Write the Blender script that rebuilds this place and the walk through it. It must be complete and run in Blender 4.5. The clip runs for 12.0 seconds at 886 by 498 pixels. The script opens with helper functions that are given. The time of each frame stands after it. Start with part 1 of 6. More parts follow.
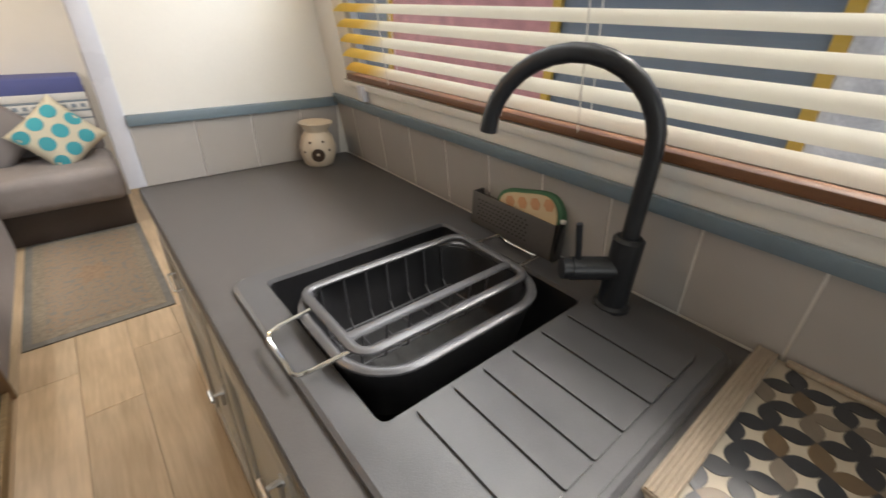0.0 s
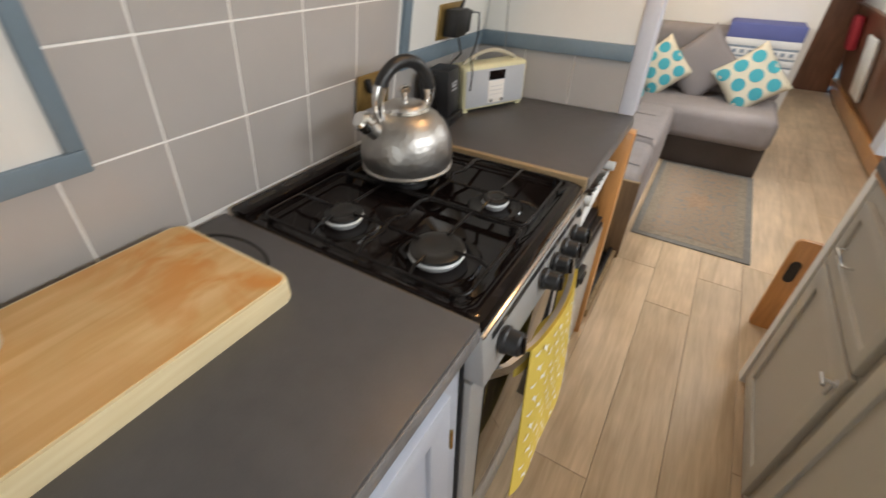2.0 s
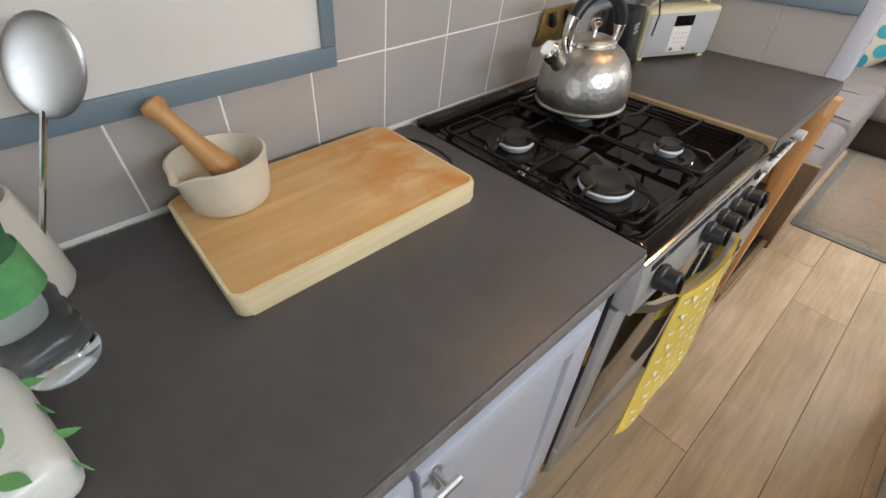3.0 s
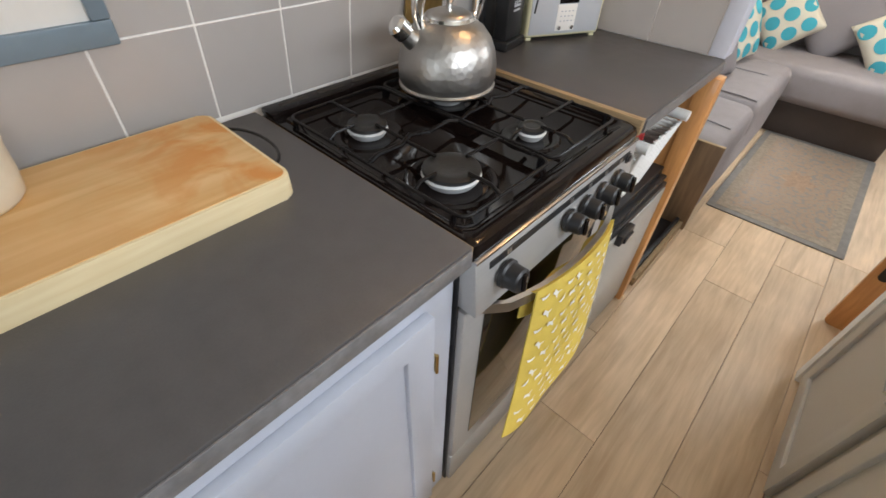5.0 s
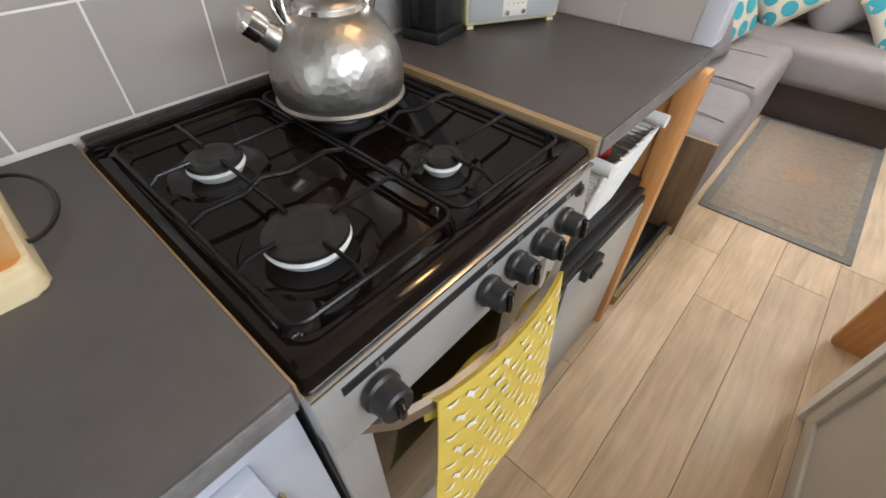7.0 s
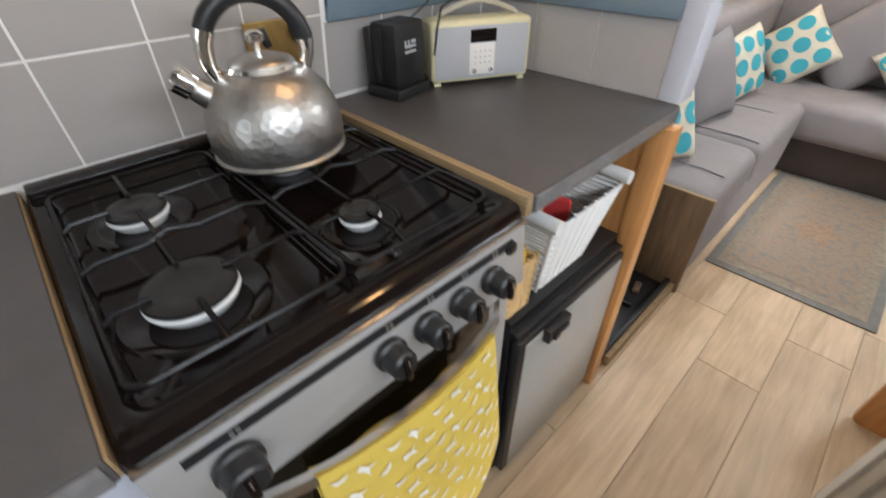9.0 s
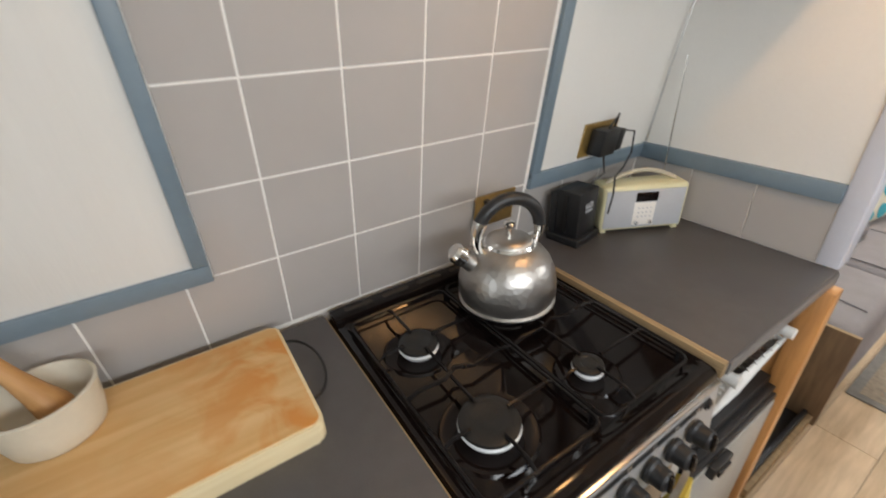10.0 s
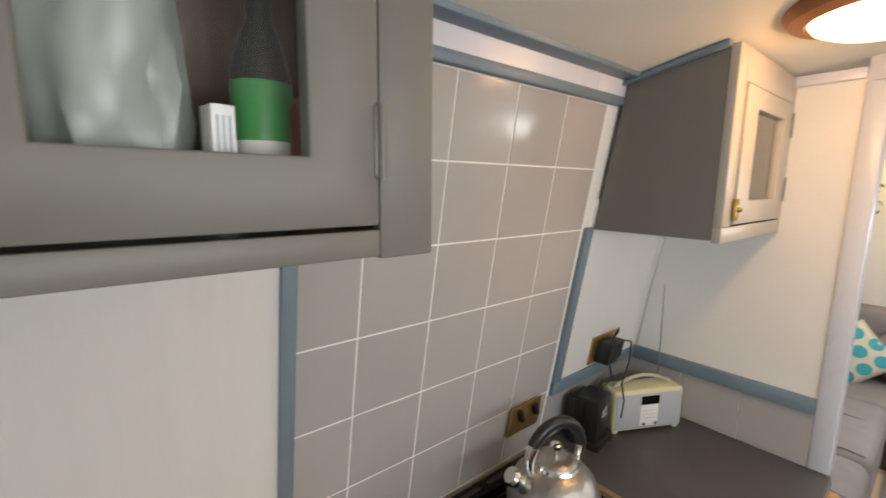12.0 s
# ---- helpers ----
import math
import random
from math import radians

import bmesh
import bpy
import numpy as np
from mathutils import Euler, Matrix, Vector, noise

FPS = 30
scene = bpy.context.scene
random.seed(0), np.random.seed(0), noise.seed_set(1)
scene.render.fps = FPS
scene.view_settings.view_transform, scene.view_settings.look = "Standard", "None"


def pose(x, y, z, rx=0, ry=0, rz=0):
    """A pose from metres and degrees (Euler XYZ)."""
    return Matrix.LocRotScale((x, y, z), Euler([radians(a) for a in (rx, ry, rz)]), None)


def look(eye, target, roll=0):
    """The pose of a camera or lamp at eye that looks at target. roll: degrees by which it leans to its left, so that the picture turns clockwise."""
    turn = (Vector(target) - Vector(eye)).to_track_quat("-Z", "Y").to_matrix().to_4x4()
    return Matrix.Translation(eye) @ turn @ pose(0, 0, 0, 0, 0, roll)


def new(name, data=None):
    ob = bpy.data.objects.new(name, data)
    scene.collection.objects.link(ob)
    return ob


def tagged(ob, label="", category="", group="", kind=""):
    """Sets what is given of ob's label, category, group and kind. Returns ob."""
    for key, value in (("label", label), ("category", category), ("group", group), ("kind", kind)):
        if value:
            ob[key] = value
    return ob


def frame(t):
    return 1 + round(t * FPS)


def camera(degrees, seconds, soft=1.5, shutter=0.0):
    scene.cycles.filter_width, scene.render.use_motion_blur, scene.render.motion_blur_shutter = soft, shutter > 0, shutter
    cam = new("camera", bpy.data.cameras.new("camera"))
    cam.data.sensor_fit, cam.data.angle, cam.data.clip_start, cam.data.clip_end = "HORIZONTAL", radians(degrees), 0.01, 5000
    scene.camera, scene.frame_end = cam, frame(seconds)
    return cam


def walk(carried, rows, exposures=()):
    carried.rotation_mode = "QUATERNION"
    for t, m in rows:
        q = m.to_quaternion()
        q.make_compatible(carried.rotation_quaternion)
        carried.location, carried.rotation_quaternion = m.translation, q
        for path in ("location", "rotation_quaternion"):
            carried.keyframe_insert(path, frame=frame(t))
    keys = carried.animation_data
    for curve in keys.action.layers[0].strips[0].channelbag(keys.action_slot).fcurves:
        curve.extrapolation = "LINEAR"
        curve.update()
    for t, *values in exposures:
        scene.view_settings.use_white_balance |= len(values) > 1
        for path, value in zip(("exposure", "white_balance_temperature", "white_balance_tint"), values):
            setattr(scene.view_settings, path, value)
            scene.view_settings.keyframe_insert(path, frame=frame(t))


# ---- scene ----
cam = camera(92.8, 12.0, shutter=0.3)
PATH = [
    (0, (0.217, 0.681, 1.341), (1.358, 2.001, 0.364), 2.2),
    (0.5, (0.145, 0.695, 1.361), (0.915, 2.269, 0.397), 2.0),
    (1, (0.02, 0.684, 1.358), (0.191, 2.415, 0.371), 2.5),
    (1.5, (-0.103, 0.674, 1.355), (-0.514, 2.312, 0.283), 0.8),
    (2, (-0.149, 0.587, 1.326), (-0.981, 1.972, 0.148), 0.8),
    (2.5, (-0.171, 0.473, 1.308), (-1.229, 1.598, 0.037), 0.7),
    (2.7, (-0.175, 0.44, 1.306), (-1.292, 1.473, 0.008), 0.2),
    (4.3, (-0.106, 0.525, 1.283), (-1.217, 1.48, -0.078), 1.0),
    (4.5, (-0.098, 0.565, 1.275), (-1.175, 1.568, -0.079), 1.2),
    (5, (-0.075, 0.641, 1.264), (-1.06, 1.735, -0.089), 1.9),
    (5.5, (-0.122, 0.7, 1.258), (-1.028, 1.85, -0.103), 2.6),
    (6, (-0.179, 0.766, 1.251), (-1.078, 1.91, -0.121), 2.5),
    (6.5, (-0.152, 0.863, 1.237), (-1.09, 1.952, -0.152), 1.1),
    (7, (-0.117, 0.924, 1.216), (-1.068, 1.986, -0.188), 0.5),
    (8.8, (0.01, 1.039, 1.177), (-1.089, 2.144, -0.077), -0.4),
    (9, (-0.032, 1.047, 1.209), (-1.174, 2.126, -0.029), -1.0),
    (9.5, (-0.099, 0.899, 1.323), (-1.403, 1.922, 0.203), -1.8),
    (10, (-0.125, 0.796, 1.435), (-1.605, 1.743, 0.479), -2.3),
    (10.5, (-0.165, 0.686, 1.517), (-1.792, 1.57, 0.761), -2.1),
    (11, (-0.168, 0.575, 1.591), (-1.878, 1.436, 1.012), -1.3),
    (11.5, (-0.193, 0.55, 1.618), (-1.878, 1.538, 1.192), -0.1),
    (12, (-0.192, 0.584, 1.632), (-1.718, 1.84, 1.33), 0.7),
]
EXPO = [(0.0, 0.24, 6900, 10), (0.6, 0.24, 7150, 10), (1.5, 0.40, 7050, 10), (2.5, 0.48, 6400, 10), (7.0, 0.65, 6250, 10), (9.0, 0.54, 6150, 10), (10.5, 0.36, 6650, 10), (12.0, 0.12, 6650, 10)]
walk(cam, [(t, look(eye, target, roll)) for t, eye, target, roll in PATH], EXPO)

# ---- light ----
SUN_EL, SUN_ROT = 50, 100
world = bpy.data.worlds.new("sky")
scene.world = world
world.use_nodes = True
wn = world.node_tree
sky = wn.nodes.new("ShaderNodeTexSky")
sky.sky_type, sky.sun_disc = "NISHITA", False
sky.sun_elevation, sky.sun_rotation = radians(SUN_EL), radians(SUN_ROT)
wn.links.new(sky.outputs[0], wn.nodes["Background"].inputs[0])
wn.nodes["Background"].inputs[1].default_value = 0.15


def lamp(name, kind, m, energy, colour, size=None, size_y=None, angle=None):
    d = bpy.data.lights.new(name, kind)
    d.energy, d.color = energy, colour
    if kind == "AREA":
        d.shape, d.size, d.size_y = "RECTANGLE", size, size_y
    if kind == "POINT":
        d.shadow_soft_size = size
    if angle:
        d.angle = radians(angle)
    ob = new(name, d)
    ob.matrix_world = m
    return ob


lamp("sun", "SUN", look((4, -1.0, 5), (0, 0, 0)), 2.5, (1.0, 0.97, 0.93), angle=12)
DAY = (0.93, 0.97, 1.0)
lamp("window_daylight", "AREA", look((0.745, 1.05, 1.56), (0.0, 1.15, 1.44)), 11.0, DAY, 1.5, 0.20)
# Added fill from behind the walker, set in the unseen aft opening
lamp("aft_daylight", "AREA", look((0.1, -1.62, 1.35), (0.0, 1.0, 0.7)), 6, DAY, 0.68, 0.95)
lamp("saloon_window_light", "AREA", look((0.72, 3.3, 1.55), (-0.3, 3.2, 0.6)), 9, DAY, 1.1, 0.12)
lamp("saloon_port_light", "AREA", look((-0.69, 3.3, 1.55), (0.4, 3.2, 0.6)), 7, DAY, 1.0, 0.12)
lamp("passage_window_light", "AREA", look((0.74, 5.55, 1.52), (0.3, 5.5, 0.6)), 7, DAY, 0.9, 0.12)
lamp("ceiling_bulb", "POINT", pose(-0.29, 1.59, 1.862), 3.5, (1.0, 0.52, 0.20), 0.04)
# Warm point light added above the sofa corner, with no fitting built
lamp("saloon_bulb", "POINT", pose(-0.45, 4.2, 1.78), 5.0, (1.0, 0.70, 0.40), 0.04)


# ---- materials ----
def mat(name, col, rough=0.5, metal=0.0, var=0.10, scale=6.0, bump=0.08, bscale=90.0, rvar=0.12, coat=0.0, stretch=(1, 1, 1), random_tint=0.0, spec=0.5):
    """A painted, stained or moulded surface: broad mottling, fine grain, uneven gloss."""
    m = bpy.data.materials.new(name)
    m.use_nodes = True
    n, l = m.node_tree.nodes, m.node_tree.links
    b = n["Principled BSDF"]
    b.inputs["Metallic"].default_value = metal
    b.inputs["Coat Weight"].default_value = coat
    b.inputs["Specular IOR Level"].default_value = spec
    tc = n.new("ShaderNodeTexCoord")
    mp = n.new("ShaderNodeMapping")
    mp.inputs["Scale"].default_value = stretch
    l.new(tc.outputs["Object"], mp.inputs[0])
    big, fine = n.new("ShaderNodeTexNoise"), n.new("ShaderNodeTexNoise")
    for t, sc, de in ((big, scale, 5), (fine, bscale, 4)):
        t.inputs["Scale"].default_value, t.inputs["Detail"].default_value = sc, de
        l.new(mp.outputs[0], t.inputs["Vector"])
    ramp = n.new("ShaderNodeMapRange")
    ramp.inputs["To Min"].default_value, ramp.inputs["To Max"].default_value = 1 - var * 2, 1 + var * 2
    l.new(big.outputs[0], ramp.inputs[0])
    f2 = n.new("ShaderNodeMapRange")
    f2.inputs["To Min"].default_value, f2.inputs["To Max"].default_value = 1 - var, 1 + var
    l.new(fine.outputs[0], f2.inputs[0])
    mul = n.new("ShaderNodeMath")
    mul.operation = "MULTIPLY"
    l.new(ramp.outputs[0], mul.inputs[0])
    l.new(f2.outputs[0], mul.inputs[1])
    out = mul.outputs[0]
    if random_tint:
        info, rr, m3 = n.new("ShaderNodeObjectInfo"), n.new("ShaderNodeMapRange"), n.new("ShaderNodeMath")
        rr.inputs["To Min"].default_value, rr.inputs["To Max"].default_value = 1 - random_tint, 1 + random_tint
        m3.operation = "MULTIPLY"
        l.new(info.outputs["Random"], rr.inputs[0])
        l.new(out, m3.inputs[0])
        l.new(rr.outputs[0], m3.inputs[1])
        out = m3.outputs[0]
    c = n.new("ShaderNodeVectorMath")
    c.operation = "SCALE"
    c.inputs[0].default_value = col
    l.new(out, c.inputs["Scale"])
    l.new(c.outputs[0], b.inputs["Base Color"])
    r = n.new("ShaderNodeMapRange")
    r.inputs["To Min"].default_value, r.inputs["To Max"].default_value = max(0.02, rough - rvar), min(1.0, rough + rvar)
    l.new(big.outputs[0], r.inputs[0])
    l.new(r.outputs[0], b.inputs["Roughness"])
    if bump:
        bp = n.new("ShaderNodeBump")
        bp.inputs["Strength"].default_value, bp.inputs["Distance"].default_value = bump, 0.002
        l.new(fine.outputs[0], bp.inputs["Height"])
        l.new(bp.outputs[0], b.inputs["Normal"])
    return m


def wood(name, light, dark, along="y", rough=0.45, scale=1.0, random_tint=0.0, coat=0.0):
    """Boards with grain that runs along one axis."""
    m = bpy.data.materials.new(name)
    m.use_nodes = True
    n, l = m.node_tree.nodes, m.node_tree.links
    b = n["Principled BSDF"]
    b.inputs["Coat Weight"].default_value = coat
    tc, mp, add = n.new("ShaderNodeTexCoord"), n.new("ShaderNodeMapping"), n.new("ShaderNodeVectorMath")
    info = n.new("ShaderNodeObjectInfo")
    sh = n.new("ShaderNodeVectorMath")
    sh.operation = "SCALE"
    sh.inputs[0].default_value = (7.3, 11.1, 5.7)
    l.new(info.outputs["Random"], sh.inputs["Scale"])
    l.new(tc.outputs["Object"], add.inputs[0])
    l.new(sh.outputs[0], add.inputs[1])
    st = {"x": (1.2, 14, 14), "y": (14, 1.2, 14), "z": (14, 14, 1.2)}[along]
    mp.inputs["Scale"].default_value = [v * scale for v in st]
    l.new(add.outputs[0], mp.inputs[0])
    grain, fine, blot = n.new("ShaderNodeTexNoise"), n.new("ShaderNodeTexNoise"), n.new("ShaderNodeTexNoise")
    for t, sc, de, di in ((grain, 1.0, 6, 1.2), (fine, 6.0, 5, 0.4)):
        t.inputs["Scale"].default_value, t.inputs["Detail"].default_value, t.inputs["Distortion"].default_value = sc, de, di
        l.new(mp.outputs[0], t.inputs["Vector"])
    blot.inputs["Scale"].default_value = 5.0
    l.new(add.outputs[0], blot.inputs["Vector"])
    mixf = n.new("ShaderNodeMath")
    mixf.operation = "MULTIPLY_ADD"
    mixf.inputs[1].default_value = 0.45
    l.new(fine.outputs[0], mixf.inputs[0])
    half = n.new("ShaderNodeMath")
    half.operation = "MULTIPLY"
    half.inputs[1].default_value = 0.6
    l.new(grain.outputs[0], half.inputs[0])
    l.new(half.outputs[0], mixf.inputs[2])
    ramp = n.new("ShaderNodeValToRGB")
    ramp.color_ramp.elements[0].position, ramp.color_ramp.elements[1].position = 0.36, 0.66
    ramp.color_ramp.elements[0].color, ramp.color_ramp.elements[1].color = (*dark, 1), (*light, 1)
    l.new(mixf.outputs[0], ramp.inputs[0])
    k = n.new("ShaderNodeMapRange")
    k.inputs["To Min"].default_value, k.inputs["To Max"].default_value = 0.8, 1.2
    l.new(blot.outputs[0], k.inputs[0])
    rt = n.new("ShaderNodeMapRange")
    rt.inputs["To Min"].default_value, rt.inputs["To Max"].default_value = 1 - random_tint, 1 + random_tint
    l.new(info.outputs["Random"], rt.inputs[0])
    mu = n.new("ShaderNodeMath")
    mu.operation = "MULTIPLY"
    l.new(k.outputs[0], mu.inputs[0])
    l.new(rt.outputs[0], mu.inputs[1])
    c = n.new("ShaderNodeVectorMath")
    c.operation = "SCALE"
    l.new(ramp.outputs[0], c.inputs[0])
    l.new(mu.outputs[0], c.inputs["Scale"])
    l.new(c.outputs[0], b.inputs["Base Color"])
    r = n.new("ShaderNodeMapRange")
    r.inputs["To Min"].default_value, r.inputs["To Max"].default_value = rough - 0.1, rough + 0.15
    l.new(grain.outputs[0], r.inputs[0])
    l.new(r.outputs[0], b.inputs["Roughness"])
    bp = n.new("ShaderNodeBump")
    bp.inputs["Strength"].default_value, bp.inputs["Distance"].default_value = 0.12, 0.001
    l.new(mixf.outputs[0], bp.inputs["Height"])
    l.new(bp.outputs[0], b.inputs["Normal"])
    return m


def glass(name, col=(1, 1, 1), rough=0.0, ior=1.45):
    m = bpy.data.materials.new(name)
    m.use_nodes = True
    b = m.node_tree.nodes["Principled BSDF"]
    b.inputs["Base Color"].default_value = (*col, 1)
    b.inputs["Transmission Weight"].default_value, b.inputs["Roughness"].default_value, b.inputs["IOR"].default_value = 1, rough, ior
    return m


def glow(name, col, strength):
    m = bpy.data.materials.new(name)
    m.use_nodes = True
    b = m.node_tree.nodes["Principled BSDF"]
    b.inputs["Base Color"].default_value = b.inputs["Emission Color"].default_value = (*col, 1)
    b.inputs["Emission Strength"].default_value = strength
    return m


M_WHITE = mat("white_wall_paint", (0.80, 0.78, 0.74), 0.45, var=0.02, bump=0.10, bscale=140)
M_PANEL = mat("white_woodgrain_panel", (0.72, 0.70, 0.66), 0.4, var=0.02, bump=0.12, bscale=60, stretch=(1, 6, 0.6))
M_LILAC = mat("pale_lilac_gloss_paint", (0.66, 0.67, 0.74), 0.3, var=0.03, bump=0.06)
M_BLUE = mat("blue_grey_trim_paint", (0.17, 0.225, 0.27), 0.4, var=0.07, bump=0.12, bscale=60)
M_TILE = mat("grey_painted_tile", (0.43, 0.405, 0.385), 0.17, var=0.02, scale=9, bump=0.05, bscale=25, random_tint=0.02)
M_GROUT = mat("white_grout", (0.86, 0.84, 0.80), 0.85, var=0.06, bscale=200)
M_CEIL = mat("cream_ceiling_paint", (0.74, 0.71, 0.64), 0.5, var=0.02, bump=0.06)
M_WORK = mat("dark_grey_laminate", (0.078, 0.073, 0.073), 0.38, var=0.10, scale=30, bump=0.12, bscale=420, rvar=0.08)
M_EDGE = mat("worn_laminate_edge", (0.17, 0.165, 0.165), 0.35, var=0.3, scale=25, bump=0.15)
M_OAKEDGE = wood("raw_chipboard_edge", (0.36, 0.25, 0.13), (0.22, 0.145, 0.07), "x", 0.7, 3)
M_FLOOR = wood("oak_laminate_plank", (0.68, 0.52, 0.35), (0.47, 0.34, 0.21), "y", 0.40, 0.8, 0.08)
M_GAP = mat("dark_gap", (0.03, 0.025, 0.02), 0.9)
M_ORANGE = wood("orange_varnished_wood", (0.62, 0.30, 0.10), (0.42, 0.185, 0.055), "z", 0.35, 1.2, coat=0.3)
M_DARKWOOD = wood("dark_mahogany", (0.22, 0.095, 0.05), (0.12, 0.048, 0.025), "z", 0.35, 1.0, coat=0.3)
M_TAUPE = mat("taupe_cabinet_paint", (0.42, 0.39, 0.34), 0.4, var=0.03, bump=0.08, bscale=70)
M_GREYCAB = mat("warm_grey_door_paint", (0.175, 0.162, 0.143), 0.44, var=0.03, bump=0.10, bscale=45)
# Cupboard paint made paler: lamplight on the far cupboard's front, put into the colour
M_CUPFRONT = mat("lamplit_cupboard_paint", (0.44, 0.40, 0.34), 0.35, var=0.03, bump=0.08, bscale=60)
M_LCAB = mat("pale_lilac_cabinet_paint", (0.48, 0.50, 0.56), 0.35, var=0.02, bump=0.06)
M_BLACKGLOSS = mat("black_enamel", (0.007, 0.0045, 0.004), 0.07, var=0.2, bump=0.03, bscale=40, rvar=0.03, spec=0.25)
M_ENAMEL = mat("black_enamelled_bar", (0.005, 0.004, 0.004), 0.26, var=0.2, bump=0.12, bscale=120, spec=0.28)
M_BLACK = mat("black_plastic", (0.016, 0.016, 0.017), 0.4, var=0.15, bump=0.1, bscale=200)
M_CAST = mat("matt_black_iron", (0.009, 0.0085, 0.008), 0.36, var=0.2, bump=0.25, bscale=180)
M_STEEL = mat("brushed_steel", (0.50, 0.50, 0.49), 0.34, metal=1.0, var=0.05, bump=0.06, bscale=40, stretch=(30, 1, 30))
M_CHROME = mat("chrome", (0.78, 0.77, 0.75), 0.12, metal=1.0, var=0.03, bump=0.0)
M_BRASS = mat("polished_brass", (0.62, 0.43, 0.16), 0.22, metal=1.0, var=0.12, bump=0.05)
M_ALU = mat("dull_aluminium", (0.6, 0.6, 0.6), 0.4, metal=1.0, var=0.08)
M_SOFA = mat("grey_brown_chenille", (0.26, 0.235, 0.235), 0.95, var=0.08, scale=14, bump=0.6, bscale=260)
M_SOFABASE = mat("dark_brown_faux_leather", (0.075, 0.058, 0.05), 0.55, var=0.12, bump=0.3, bscale=120)

# ---- helpers ----
PLACE = {}


def box(x0, x1, y0, y1, z0, z1, bevel=0.0, seg=2):
    bm = bmesh.new()
    bmesh.ops.create_cube(bm, size=1)
    for v in bm.verts:
        v.co = ((x0 + x1) / 2 + v.co.x * (x1 - x0), (y0 + y1) / 2 + v.co.y * (y1 - y0), (z0 + z1) / 2 + v.co.z * (z1 - z0))
    if bevel:
        bmesh.ops.bevel(bm, geom=bm.edges[:], offset=bevel, segments=seg, profile=0.5, affect="EDGES")
    return bm


def ring(a0, a1, b0, b1, ia0, ia1, ib0, ib1, t0, t1, axis="x", bevel=0.0):
    """A rectangular frame in one piece, thick along an axis."""
    bm = bmesh.new()
    put = {"x": lambda a, b, t: (t, a, b), "y": lambda a, b, t: (a, t, b), "z": lambda a, b, t: (a, b, t)}[axis]
    v = [[bm.verts.new(put(a, b, t)) for a, b in c] for t in (t0, t1) for c in (((a0, b0), (a1, b0), (a1, b1), (a0, b1)), ((ia0, ib0), (ia1, ib0), (ia1, ib1), (ia0, ib1)))]
    for p, q in ((v[0], v[1]), (v[2], v[3]), (v[0], v[2]), (v[1], v[3])):
        for k in range(4):
            bm.faces.new((p[k], p[(k + 1) % 4], q[(k + 1) % 4], q[k]))
    bmesh.ops.recalc_face_normals(bm, faces=bm.faces)
    if bevel:
        bmesh.ops.bevel(bm, geom=[e for e in bm.edges if e.calc_face_angle(0) > 1], offset=bevel, segments=2, profile=0.5, affect="EDGES")
    return bm


def merge(*bms):
    out = bmesh.new()
    for b in bms:
        me = bpy.data.meshes.new("t")
        b.to_mesh(me)
        b.free()
        out.from_mesh(me)
        bpy.data.meshes.remove(me)
    return out


def moved(bm, m):
    bmesh.ops.transform(bm, matrix=m, verts=bm.verts)
    return bm


def lathe(profile, n=32, close=False):
    """Turn a profile of (radius, height) round z."""
    bm = bmesh.new()
    rings = []
    for r, z in profile:
        rings.append([bm.verts.new((max(r, 1e-5) * math.cos(2 * math.pi * k / n), max(r, 1e-5) * math.sin(2 * math.pi * k / n), z)) for k in range(n)])
    pairs = list(zip(rings, rings[1:])) + ([(rings[-1], rings[0])] if close else [])
    for a, b in pairs:
        for k in range(n):
            bm.faces.new((a[k], a[(k + 1) % n], b[(k + 1) % n], b[k]))
    if not close:
        bm.faces.new(rings[0][::-1])
        bm.faces.new(rings[-1])
    bmesh.ops.remove_doubles(bm, verts=bm.verts, dist=1e-4)
    bmesh.ops.recalc_face_normals(bm, faces=bm.faces)
    return bm


def tube(points, r, n=10, closed=False, flat=1.0):
    """A round bar along points; flat squeezes it in z."""
    bm = bmesh.new()
    pts = [Vector(p) for p in points]
    rings, up = [], None
    for i, p in enumerate(pts):
        a = pts[i - 1] if (i or closed) else p
        b = pts[(i + 1) % len(pts)] if (i + 1 < len(pts) or closed) else p
        d = (b - a).normalized()
        if up is None:
            up = d.orthogonal().normalized()
        up = (up - d * up.dot(d)).normalized()
        side = d.cross(up)
        rr = r[i] if isinstance(r, (list, tuple)) else r
        ring = []
        for k in range(n):
            c = 2 * math.pi * k / n
            off = (up * math.cos(c) + side * math.sin(c)) * rr
            off.z *= flat
            ring.append(bm.verts.new(p + off))
        rings.append(ring)
    for a, b in list(zip(rings, rings[1:])) + ([(rings[-1], rings[0])] if closed else []):
        for k in range(n):
            bm.faces.new((a[k], a[(k + 1) % n], b[(k + 1) % n], b[k]))
    if not closed:
        bm.faces.new(rings[0][::-1])
        bm.faces.new(rings[-1])
    bmesh.ops.recalc_face_normals(bm, faces=bm.faces)
    return bm


def rod(a, b, r, n=14):
    return tube([a, b], r, n)


def arc(c, r, a0, a1, n, u=(1, 0, 0), v=(0, 0, 1)):
    c, u, v = Vector(c), Vector(u), Vector(v)
    return [c + u * r * math.cos(radians(a0 + (a1 - a0) * k / n)) + v * r * math.sin(radians(a0 + (a1 - a0) * k / n)) for k in range(n + 1)]


